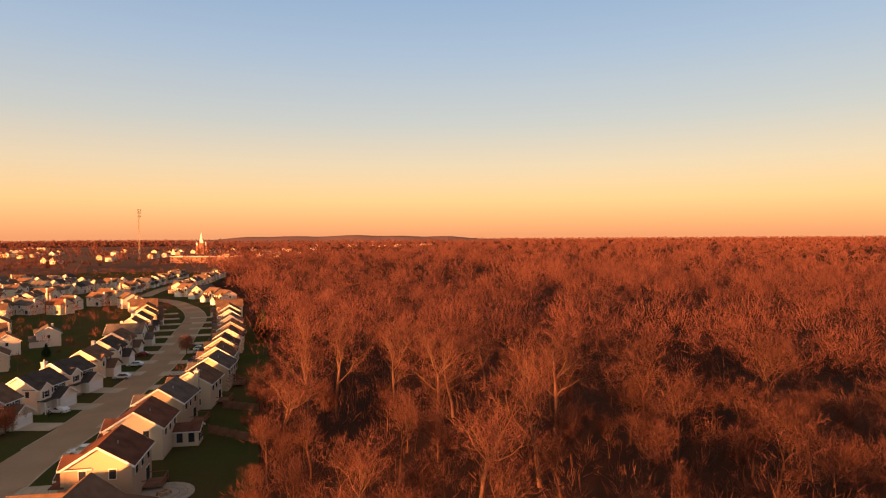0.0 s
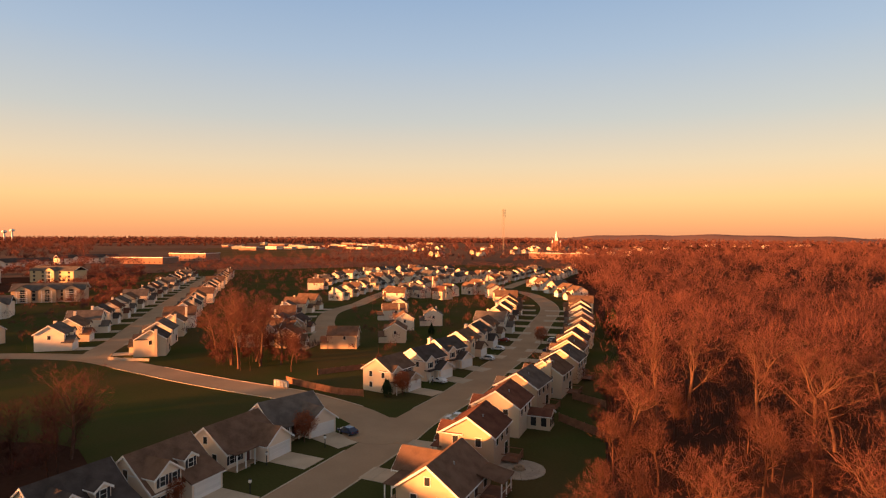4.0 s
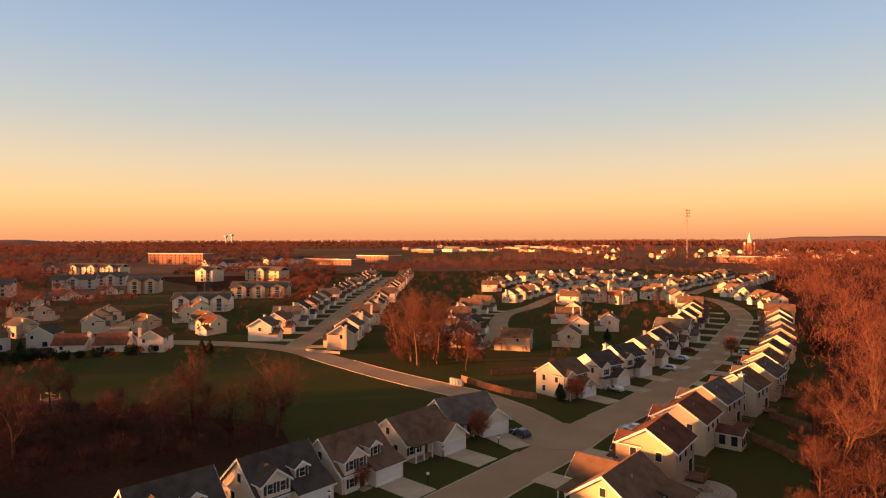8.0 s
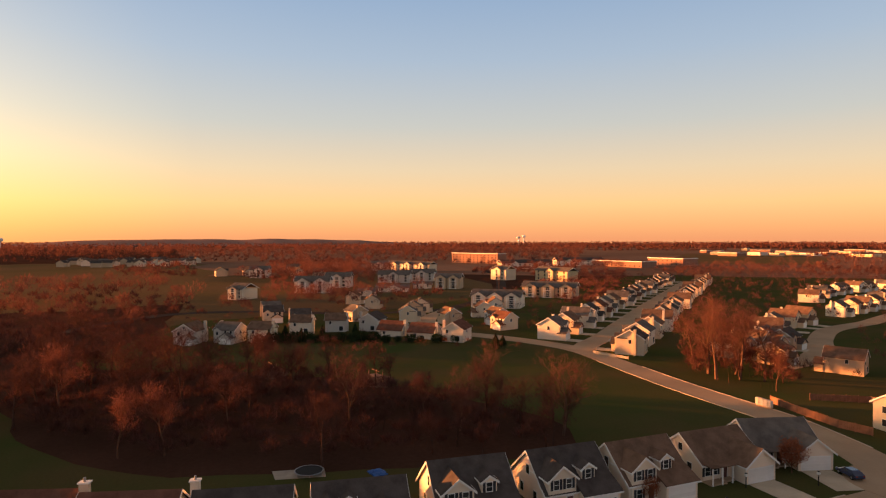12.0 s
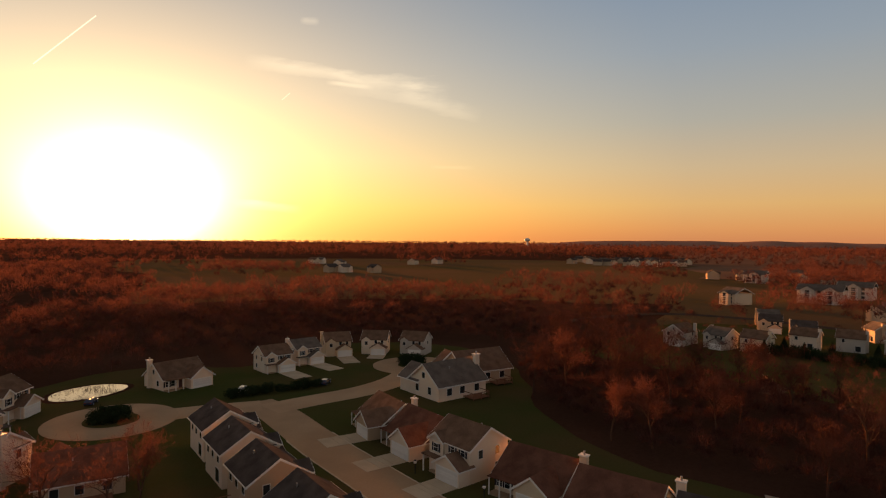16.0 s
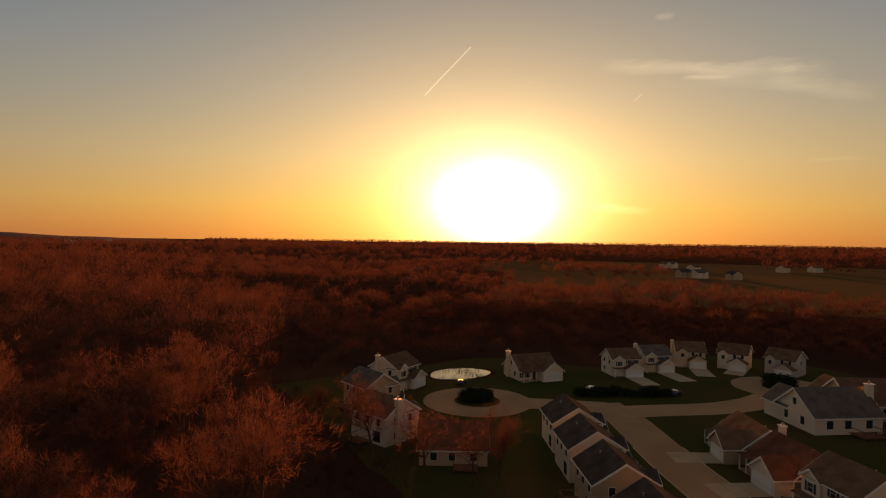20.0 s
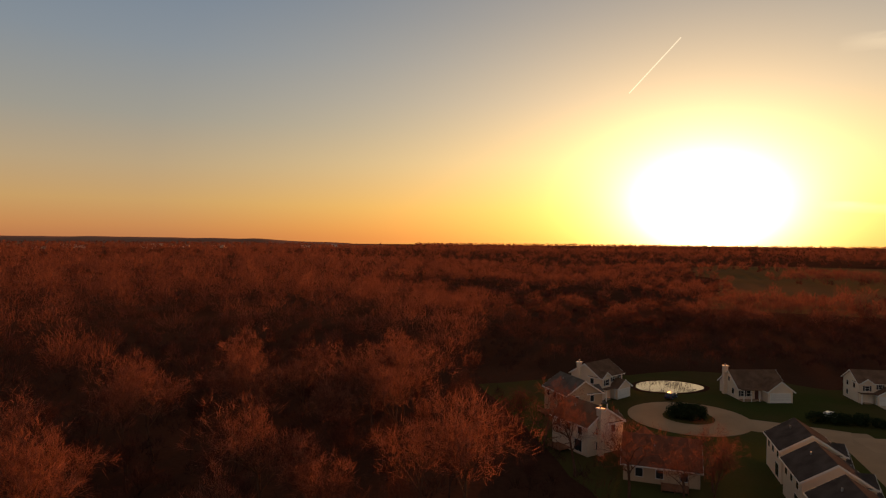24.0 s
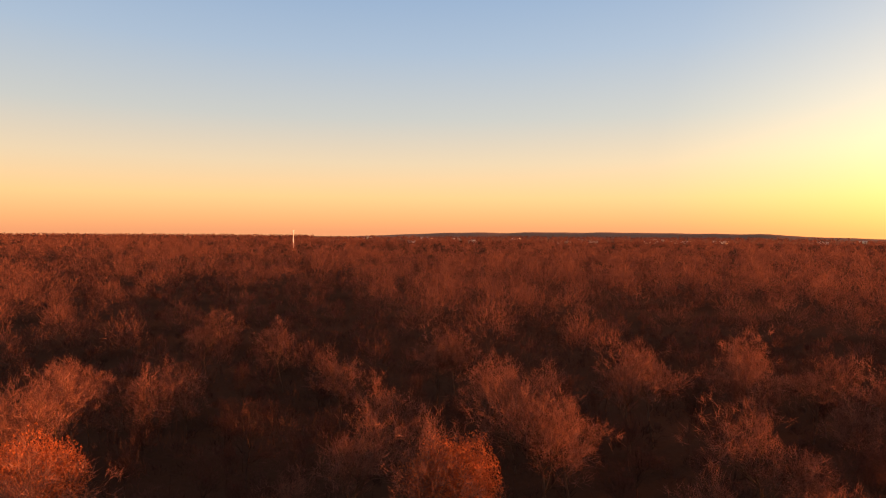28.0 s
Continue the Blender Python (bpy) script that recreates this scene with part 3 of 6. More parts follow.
def house(kind, wall, roof, label, detail=True, flip=1, chim=True, dormers=True):
    """One dwelling at the origin, its front to -y. kind: 'side' two storeys, ridge along the street; 'gable' two storeys, gable to the street; 'ranch' one storey."""
    ob = new("house")
    tagged(ob, label=label, category="house")
    f = flip
    if kind == "side":
        w, d, e, p = 9.4, 8.6, 5.5, 0.62
        body(ob, w, d, e, "x", p, wall)
        gable_roof(ob, "x", d / 2, -w / 2, w / 2, e, p, roof)
        gw, gd, ge = 5.6, 2.4, 2.8
        gx = f * (w / 2 - gw / 2)
        body(ob, gw, gd, ge, "y", 0.6, wall, "garage", gx, -d / 2 - gd / 2 + 0.1)
        gable_roof(ob, "y", gw / 2, -d / 2 - gd + 0.1, -d / 2 + 0.5, ge, 0.6, roof, cx=gx, name="garage_roof")
        garage_door(ob, gx, 4.8, -d / 2 - gd + 0.1)
        dx = -f * (w / 2 - 1.9)
        front_door(ob, dx, -d / 2)
        # a cross gable over the entry
        body(ob, 3.4, 1.6, 5.4, "y", 0.7, wall, "bay", dx, -d / 2 + 0.3)
        gable_roof(ob, "y", 1.7, -d / 2 - 0.5, -d / 2 + 3.2, 5.4, 0.7, roof, cx=dx, name="bay_roof", over=0.3)
        front = [(dx, 3.4, 0.5, 1.0)] + [(gx - 1.2, 3.9, 0, 0.9), (gx + 1.2, 3.9, 0, 0.9)]
        for u, z, o, ww in front:
            add_window(ob, "f", u, z, ww, 1.3, d / 2 + o, detail)
        for face in "lr":
            for u in (-2.0, 1.8) if LOD["fine"] else (0.0,):
                add_window(ob, face, u, 3.6, 0.9, 1.3, w / 2, False)
            if LOD["fine"]:
                add_window(ob, face, 1.8, 1.0, 0.9, 1.3, w / 2, False)
        for u in (-2.8, 0.2, 2.9) if LOD["fine"] else (2.4,):
            add_window(ob, "b", u, 3.6, 1.0, 1.3, d / 2, False)
        add_window(ob, "b", -2.4, 0.5, 1.8, 2.0, d / 2, False)
        if detail:
            part("porch_roof", box(bmesh.new(), dx - 2.1, dx + 2.1, -d / 2 - 1.9, -d / 2, 2.75, 2.92), roof, ob)
            for s in (-1.8, 1.8):
                part("post", box(bmesh.new(), dx + s - 0.09, dx + s + 0.09, -d / 2 - 1.8, -d / 2 - 1.62, 0, 2.75), TRIM, ob)
        if chim:
            chimney(ob, -f * (w / 2 + 0.35), 1.6, 8.3, wall)
        if LOD["fine"]:
            if chim or wall is SIDING[2]:
                deck(ob, f * 1.2, d / 2, 3.6, 2.8)
            roof_pipes(ob, ((1.4, 1.5),), e + d / 2 * p, p)
    elif kind == "gable":
        w, d, e, p = 9.0, 11.5, 5.4, 0.62
        body(ob, w, d, e, "y", p, wall)
        gable_roof(ob, "y", w / 2, -d / 2, d / 2, e, p, roof)
        gw, gd, ge = 5.4, 2.6, 2.8
        gx = f * (w / 2 - gw / 2 + 0.3)
        body(ob, gw, gd, ge, "y", 0.6, wall, "garage", gx, -d / 2 - gd / 2 + 0.1)
        gable_roof(ob, "y", gw / 2, -d / 2 - gd + 0.1, -d / 2 + 0.2, ge, 0.6, roof, cx=gx, name="garage_roof")
        garage_door(ob, gx, 4.8, -d / 2 - gd + 0.1)
        dx = -f * (w / 2 - 1.7)
        front_door(ob, dx, -d / 2)
        for u in (-2.2, 2.2):
            add_window(ob, "f", u, 3.6, 1.1, 1.4, d / 2, detail)
        add_window(ob, "f", 0, 6.2, 0.7, 0.8, d / 2, False)
        for face in "lr":
            for u in (-3.6, 0.0, 3.4) if LOD["fine"] else (1.0,):
                add_window(ob, face, u, 3.6, 0.9, 1.3, w / 2, False)
            for u in (-2.0, 3.4) if LOD["fine"] else ():
                add_window(ob, face, u, 0.9, 0.9, 1.3, w / 2, False)
        for u in (-2.6, 0.3, 2.7) if LOD["fine"] else (2.4,):
            add_window(ob, "b", u, 3.6, 1.0, 1.3, d / 2, False)
        add_window(ob, "b", -2.0, 0.5, 1.9, 2.0, d / 2, False)
        if chim:
            chimney(ob, f * (w / 2 + 0.35), 2.6, 8.5, wall)
    elif kind == "cape":
        w, d, e, p = 11.0, 10.4, 3.0, 0.84
        body(ob, w, d, e, "x", p, wall)
        gable_roof(ob, "x", d / 2, -w / 2, w / 2, e, p, roof)
        gw, gd = 5.8, 1.8
        gx = f * (w / 2 - gw / 2)
        part("garage", box(bmesh.new(), gx - gw / 2, gx + gw / 2, -d / 2 - gd, -d / 2 + 0.3, -0.3, 2.75), wall, ob)
        y0, y1 = -d / 2 - gd - 0.4, -d / 2 + 1.6
        part("garage_roof", prism(bmesh.new(), [(y0, 2.72), (y1, 4.5), (y1, 4.3), (y0, 2.5)], "x", gx - gw / 2 - 0.3, gx + gw / 2 + 0.3), roof, ob)
        part("fascia", box(bmesh.new(), gx - gw / 2 - 0.32, gx + gw / 2 + 0.32, y0 - 0.06, y0 + 0.03, 2.46, 2.66), TRIM, ob)
        garage_door(ob, gx, 4.8, -d / 2 - gd)
        # the wall gable over the entry, with its pair of windows
        bx = -f * (w / 2 - 2.5)
        body(ob, 4.4, 2.4, 4.9, "y", 0.8, wall, "bay", bx, -d / 2 + 0.9)
        gable_roof(ob, "y", 2.2, -d / 2 - 0.3, -d / 2 + 4.4, 4.9, 0.8, roof, cx=bx, name="bay_roof", over=0.28, thick=0.16)
        for u in (bx - 1.0, bx + 1.0):
            add_window(ob, "f", u, 3.45, 0.8, 1.35, d / 2 + 0.3, detail)
        add_window(ob, "f", bx - f * 0.9, 0.8, 0.9, 1.3, d / 2 + 0.3, detail)
        front_door(ob, bx + f * 1.2, -d / 2 - 0.3)
        # a small dormer above the garage
        body(ob, 2.2, 3.4, 5.5, "y", 0.7, wall, "dormer", gx - f * 0.9, -d / 2 + 2.3)
        gable_roof(ob, "y", 1.1, -d / 2 + 0.6, -d / 2 + 4.4, 5.5, 0.7, roof, cx=gx - f * 0.9, name="dormer_roof", over=0.22, thick=0.14)
        add_window(ob, "f", gx - f * 0.9, 4.1, 0.85, 1.25, d / 2 - 0.6, detail)
        for face in "lr":
            for u, z in ((-2.2, 0.9), (1.8, 0.9), (0.0, 4.0)) if LOD["fine"] else ((0.0, 4.0),):
                add_window(ob, face, u, z, 0.9, 1.3, w / 2, False)
        for u in (-3.2, 0.3, 3.2):
            add_window(ob, "b", u, 0.9, 1.1, 1.3, d / 2, False)
        if chim:
            chimney(ob, -f * (w / 2 + 0.35), 1.4, 7.6, wall)
        roof_pipes(ob, ((1.2, 1.6),), e + d / 2 * p, p)
    else:
        w, d, e, p = 11.5, 9.4, 2.9, 0.72
        body(ob, w, d, e, "x", p, wall)
        gable_roof(ob, "x", d / 2, -w / 2, w / 2, e, p, roof)
        gw, gd = 6.0, 3.2
        gx = f * (w / 2 - gw / 2)
        body(ob, gw, gd + 2, e, "y", 0.75, wall, "garage", gx, -d / 2 - gd / 2 + 1.1)
        gable_roof(ob, "y", gw / 2, -d / 2 - gd + 0.1, -d / 2 + 3.0, e, 0.75, roof, cx=gx, name="garage_roof")
        garage_door(ob, gx, 4.9, -d / 2 - gd + 0.1)
        dx = -f * 1.4
        front_door(ob, dx, -d / 2)
        part("porch_floor", box(bmesh.new(), min(dx - 1.2 * f, -f * w / 2), max(dx - 1.2 * f, -f * w / 2), -d / 2 - 1.8, -d / 2, 0, 0.2), CONCRETE, ob)
        part("porch_roof", box(bmesh.new(), min(f * 0.2, -f * w / 2), max(f * 0.2, -f * w / 2), -d / 2 - 2.0, -d / 2, 2.7, 2.86), roof, ob)
        for s in (1.6, 3.6, 5.5):
            part("post", box(bmesh.new(), -f * s - 0.08, -f * s + 0.08, -d / 2 - 1.9, -d / 2 - 1.74, 0, 2.7), TRIM, ob)
        for u in (-f * 3.4, -f * 4.8):
            add_window(ob, "f", u, 0.9, 0.9, 1.3, d / 2, detail)
        for face in "lr":
            add_window(ob, face, -2.0, 0.9, 0.9, 1.3, w / 2, False)
            add_window(ob, face, 1.9, 0.9, 0.9, 1.3, w / 2, False)
            add_window(ob, face, 0.0, 3.6, 0.8, 1.1, w / 2, False)
        for u in (-3.4, 0.2, 3.3) if LOD["fine"] else (2.4,):
            add_window(ob, "b", u, 0.9, 1.1, 1.3, d / 2, False)
        # two dormers on the street slope
        if detail and dormers:
            for u in (-f * 1.6, -f * 4.2):
                body(ob, 1.7, 2.4, 5.0, "y", 0.6, wall, "dormer", u, -2.0)
                gable_roof(ob, "y", 0.85, -3.2, -0.6, 5.0, 0.6, roof, cx=u, name="dormer_roof", over=0.22, thick=0.12)
                add_window(ob, "f", u, 3.75, 0.75, 1.0, 3.2, detail)
        if chim:
            chimney(ob, -f * (w / 2 + 0.35), 1.4, 7.0, wall)
        if LOD["fine"]:
            deck(ob, -f * 2.0, d / 2, 4.0, 3.0, 0.35)
            roof_pipes(ob, ((1.0, 1.8),), e + d / 2 * p, p)
    return ob


NAMES_W = ("white", "cream", "tan", "pale grey")
NAMES_R = ("brown", "grey", "charcoal", "reddish")
KINDS = {"cape": "storey-and-a-half %s house with steep %s roof and dormer", "side": "two-storey %s clapboard house with %s shingle roof and garage", "gable": "two-storey %s house, gable front, %s shingle roof", "ranch": "one-storey %s house with steep %s shingle roof and porch"}
PROTOS = {}


FRONT = {"cape": (2.6, -7.0), "side": (1.9, -6.6), "gable": (2.1, -8.25), "ranch": (2.75, -7.8)}


def put_house(kind, wi, ri, x, y, rz, flip=1, group="houses of the estate", chim=True, size=1.0):
    """A house of that sort at x, y, with its front turned to the heading rz (0: front to -y)."""
    fine = math.hypot(x, y) < 165
    key = (kind, wi, ri, flip, chim, fine, math.hypot(x, y) > 260)
    m = pose(x, y, 0.02, 0, 0, rz) @ Matrix.Scale(size, 4)
    if key not in PROTOS:
        LOD["fine"], LOD["rake"], LOD["far"] = fine, math.hypot(x, y) < 260, math.hypot(x, y) > 260
        ob = house(kind, SIDING[wi], SHINGLE[ri], KINDS[kind] % (NAMES_W[wi], NAMES_R[ri]), fine, flip, chim, dormers=(ri == 2))
        tagged(ob, group=group)
        PROTOS[key] = ob
        ob.matrix_basis = pose(x, y, 0.02, 0, 0, rz)
        ob.scale = (size, size, size)
        return ob
    src = PROTOS[key]
    ob = copy_thing(src, pose(x, y, 0.02, 0, 0, rz))
    ob.scale = (size, size, size)
    return ob


def by_garage(kind, wi, ri, x, y, rz, flip=1, drive=8.0, chim=False, size=1.0):
    """A house whose garage door stands at x, y, with its drive."""
    q = Matrix.Rotation(radians(rz), 2) @ Vector((FRONT[kind][0] * flip * size, FRONT[kind][1] * size))
    put_house(kind, wi, ri, x - q.x, y - q.y, rz, flip, chim=chim, size=size)
    if drive:
        driveway(x - q.x, y - q.y, rz, flip, kind, drive, size=size)


def driveway(x, y, rz, flip, kind, length, w=4.5, size=1.0):
    """A concrete drive from the garage towards the street."""
    gx, gy = FRONT[kind][0] * flip * size, FRONT[kind][1] * size
    bm = bmesh.new()
    for k in range(3):
        y1, y0 = gy - k * length / 3, gy - (k + 1) * length / 3 + 0.05
        box(bm, gx - w / 2, gx + w / 2, y0, y1, -0.05, 0.06)
    ob = part("driveway", bm, DRIVE)
    ob.matrix_basis = pose(x, y, 0, 0, 0, rz)
    tagged(ob, label="pale jointed concrete driveway beside a lawn", kind="structure")


def heading(dx, dy):
    """The turn of a house whose front looks along (dx, dy)."""
    return math.degrees(math.atan2(dx, -dy))


def row(line, s0, s1, step, side, off, combos, seed, drive=True, size=0.8):
    """Houses along one side of a street, from s0 to s1 metres along it."""
    rnd = random.Random(seed)
    d = [0.0]
    for a, b in zip(line, line[1:]):
        d.append(d[-1] + float(np.linalg.norm(b - a)))
    s, k = s0, 0
    while s <= s1:
        i = min(range(len(d)), key=lambda q: abs(d[q] - s))
        t = line[min(i + 1, len(line) - 1)] - line[max(i - 1, 0)]
        t = t / np.linalg.norm(t)
        n = np.array((-t[1], t[0])) * side
        q = line[i] + n * (off + rnd.uniform(-0.6, 0.6))
        kind, wi, ri = combos[k % len(combos)]
        rz = heading(*(-n))
        fl = 1 if rnd.random() < 0.5 else -1
        put_house(kind, wi, ri, q[0], q[1], rz + rnd.uniform(-2, 2), fl, chim=(k % 3 != 1), size=size)
        if drive:
            driveway(q[0], q[1], rz, fl, kind, off + FRONT[kind][1] * size - 3.5, size=size)
        s += step + rnd.uniform(-0.5, 0.5)
        k += 1

# the row behind the near kerb: fronts to the east
for kind, wi, ri, x, y, rz, sz, dr in (("ranch", 0, 1, -76.6, 72.4, 80, 0.88, 7.0), ("ranch", 0, 0, -74.6, 59.8, 96, 0.88, 6.5), ("cape", 0, 0, -71.4, 45.9, 97, 0.86, 6.5), ("cape", 0, 2, -71.3, 34.9, 95, 0.86, 7.5), ("cape", 0, 2, -70.7, 22.0, 92, 0.86, 8.5),
                                   ("ranch", 0, 2, -69.4, 8.8, 88, 0.88, 7.0), ("ranch", 0, 2, -70.2, -3.8, 84, 0.88, 6.5), ("ranch", 1, 3, -72.4, -15.6, 80, 0.88, 6.0)):
    put_house(kind, wi, ri, x, y, rz, 1, chim=(y < 0), size=sz)
    driveway(x, y, rz, 1, kind, dr, size=sz)
# further south on the same side
for kind, wi, ri, x, y, rz, sz, dr in (("ranch", 1, 3, -76.0, -26.4, 78, 0.86, 5.5), ("side", 0, 0, -77.8, -38.2, 70, 0.86, 6.0), ("ranch", 0, 3, -84.0, -48.8, 66, 0.86, 7.0), ("ranch", 2, 0, -88.6, -58.6, 60, 0.84, 7.0)):
    put_house(kind, wi, ri, x, y, rz, 1, chim=(y < -40 and y > -50), size=sz)
    driveway(x, y, rz, 1, kind, dr, size=sz)
# round the west cul-de-sac
put_house("ranch", 0, 1, -114.5, -61.5, -23, 1, size=1.1)
put_house("ranch", 2, 0, -129.5, -62, -30, 1, chim=False, size=1.1)
for kind, wi, ri, x, y, rz, dr in (("side", 0, 0, -112, -104.5, 160, 8), ("side", 0, 1, -123, -104.5, 162, 9), ("side", 1, 0, -134.5, -104.5, 140, 9), ("side", 0, 0, -141, -98, 115, 5), ("side", 3, 0, -145, -88.5, 100, 5)):
    by_garage(kind, wi, ri, x, y, rz, 1, dr, chim=(dr == 9), size=0.76)
# the street's other side and the pond cul-de-sac
for kind, wi, ri, x, y, rz, ch in (("side", 0, 2, -66, -75, -116, False), ("side", 0, 2, -60.5, -65, -116, False), ("side", 2, 2, -55, -54.5, -116, False), ("side", 2, 2, -50, -43, -116, False),
                                   ("ranch", 0, 0, -90, -117, 172, True), ("side", 0, 0, -41, -92, -70, True), ("side", 2, 1, -46, -110, -80, False), ("side", 0, 0, -57, -123, -150, True), ("ranch", 2, 3, -46.5, -79, -30, False)):
    put_house(kind, wi, ri, x, y, rz, 1, chim=ch, size=0.86)


def sunroom(ob, x0, x1, y0, y1, h=2.7):
    """A glazed garden room behind a house."""
    room = part("sunroom", box(bmesh.new(), x0, x1, y0 - 0.05, y1, -0.3, h), SIDING[1], ob)
    gable_roof(ob, "y", (x1 - x0) / 2, y0, y1, h, 0.45, SHINGLE[3], over=0.3, cx=(x0 + x1) / 2, name="sunroom_roof", thick=0.14)
    for k in range(3):
        q = x0 + (k + 0.5) * (x1 - x0) / 3
        part("pane", box(bmesh.new(), q - 0.42, q + 0.42, y1 - 0.02, y1 + 0.04, 0.7, 2.3), GLASS, room)
    for sx in (x0, x1):
        for k in range(2):
            q = y0 + (k + 0.6) * (y1 - y0) / 2.2
            part("pane", box(bmesh.new(), sx - 0.04, sx + 0.04, q - 0.5, q + 0.5, 0.7, 2.3), GLASS, room)


def back_porch(ob, x0, x1, y0, y1, roof):
    """A roofed porch on posts behind a house."""
    part("porch_deck", box(bmesh.new(), x0, x1, y0, y1, 0.2, 0.35), WOOD, ob)
    part("back_porch_roof", prism(bmesh.new(), [(y0 - 0.4, 3.5), (y1 + 0.3, 2.75), (y1 + 0.3, 2.6), (y0 - 0.4, 3.35)], "x", x0 - 0.2, x1 + 0.2), roof, ob)
    for q in (x0 + 0.1, (x0 + x1) / 2, x1 - 0.1):
        part("post", box(bmesh.new(), q - 0.08, q + 0.08, y1 - 0.18, y1 - 0.02, 0.0, 2.65), TRIM, ob)
    part("railing", box(bmesh.new(), x0, x1, y1 - 0.13, y1 - 0.05, 1.1, 1.2), TRIM, ob)


# main street north, east side
for kind, wi, ri, x, y, rz, ch in (("ranch", 2, 0, -40.2, 64.6, -82, False), ("side", 2, 3, -43.2, 78.2, -79, False), ("side", 1, 3, -46.2, 93.0, -80, False), ("side", 2, 1, -48.6, 106.6, -84, False), ("side", 1, 0, -48.8, 119.5, -84, True),
                                   ("side", 2, 1, -50.5, 133.0, -82, False), ("side", 1, 0, -54.5, 147.0, -79, False), ("side", 2, 2, -58.3, 160.5, -77, False), ("side", 1, 2, -61.5, 174.5, -76, False), ("side", 2, 0, -66.0, 189.0, -74, False),
                                   ("side", 1, 1, -71.5, 204.5, -73, False), ("side", 0, 2, -77.5, 220.0, -72, False), ("side", 1, 0, -82.5, 234.5, -70, False), ("gable", 1, 0, -88.0, 250.0, -68, False)):
    ob = put_house(kind, wi, ri, x, y, rz, -1, chim=ch, size=0.9 if y < 140 else 0.86)
    if kind == "ranch":
        back_porch(ob, -5.6, -1.2, 4.7, 8.0, SHINGLE[0])
    elif 90 < y < 95:
        sunroom(ob, -5.2, -1.4, 4.3, 8.6)
    driveway(x, y, rz, -1, kind, 6.0 if y < 120 else 8.0, w=4.4, size=0.9 if y < 140 else 0.86)
# west side
for kind, wi, ri, x, y, rz, ch in (("side", 1, 0, -79.0, 104.0, 89, False), ("side", 0, 2, -79.0, 117.0, 86, False), ("side", 0, 2, -80.8, 129.6, 85, True), ("side", 1, 0, -83.8, 143.4, 98, False), ("side", 0, 2, -87.0, 156.4, 100, True),
                                   ("side", 1, 0, -91.0, 169.4, 102, False), ("gable", 0, 1, -95.0, 182.0, 104, True), ("side", 1, 0, -100.0, 196.0, 106, False), ("side", 0, 2, -105.0, 210.0, 107, True), ("side", 2, 0, -110.0, 224.5, 108, False),
                                   ("side", 1, 0, -116.5, 239.0, 112, False), ("gable", 0, 0, -125.0, 254.0, 116, False), ("side", 1, 1, -135.0, 269.0, 124, True), ("side", 0, 0, -147.0, 284.0, 132, False), ("side", 1, 0, -160.0, 297.0, 140, True)):
    put_house(kind, wi, ri, x, y, rz, 1, chim=ch, size=0.86)
    driveway(x, y, rz, 1, kind, 6.0, w=4.4, size=0.86)
# houses round the bend at the top of the street
for kind, wi, ri, x, y, rz in (("side", 0, 0, -106, 296, -40), ("side", 1, 0, -116, 309, -35), ("gable", 1, 1, -128, 326, -25), ("side", 0, 0, -142, 338, -20)):
    put_house(kind, wi, ri, x, y, rz, -1, chim=False, size=0.86)
row(THIRD, 17, 330, 16.0, 1, 14.0, [("side", 0, 1), ("side", 1, 0), ("gable", 0, 1), ("side", 0, 2), ("side", 1, 3)], 5, size=0.88)
row(THIRD, 4, 330, 16.0, -1, 14.0, [("side", 1, 2), ("side", 0, 1), ("side", 1, 0), ("gable", 0, 0), ("side", 0, 0)], 6, size=0.88)
row(FOURTH, 5, 105, 13, 1, 15.0, [("gable", 1, 0), ("gable", 2, 0), ("side", 0, 1)], 7)
for kind, wi, ri, x, y, rz in (("gable", 2, 0, -119, 135, -58), ("gable", 2, 0, -143, 134, 110), ("side", 2, 0, -133, 127, 120), ("side", 2, 2, -150, 147, 115), ("side", 1, 0, -112, 151, -58), ("side", 0, 0, -124, 172, -50), ("side", 0, 1, -121, 186, -55), ("gable", 0, 0, -142, 190, -50), ("side", 1, 0, -152, 208, -60)):
    put_house(kind, wi, ri, x, y, rz, 1, chim=(y > 170), size=0.74)
# behind the green
for wi, ri, x, y, rz in ((0, 0, -186, 248, 160), (0, 1, -178, 262, 165), (1, 3, -165, 262, 165), (0, 0, -170, 277, 170), (0, 0, -166, 293, 170), (1, 0, -174, 315, 170)):
    put_house("side", wi, ri, x, y, rz, 1, size=0.8)
FIFTH = spline([(-186, 222), (-205, 262), (-222, 310), (-230, 370), (-222, 440)], 5)
SIXTH = spline([(-165, 335), (-176, 380), (-184, 430), (-196, 490)], 5)
SEVENTH = spline([(-235, 262), (-268, 310), (-288, 370), (-285, 440)], 5)
for n, line in enumerate((FIFTH, SIXTH, SEVENTH)):
    ribbon("road", line, 3.6, 0.05 + 0.004 * n, CONCRETE, label="pale concrete residential street")
MIXED = [("side", 0, 1), ("side", 1, 0), ("gable", 0, 0), ("side", 0, 0), ("gable", 1, 1), ("side", 3, 2)]
for n, line in enumerate((FIFTH, SIXTH, SEVENTH)):
    row(line, 18, 200, 13.5, 1, 15, MIXED[n:] + MIXED[:n], 30 + n, False)
    row(line, 18, 200, 13.5, -1, 15, MIXED[n + 2:] + MIXED[:n + 2], 40 + n, False)
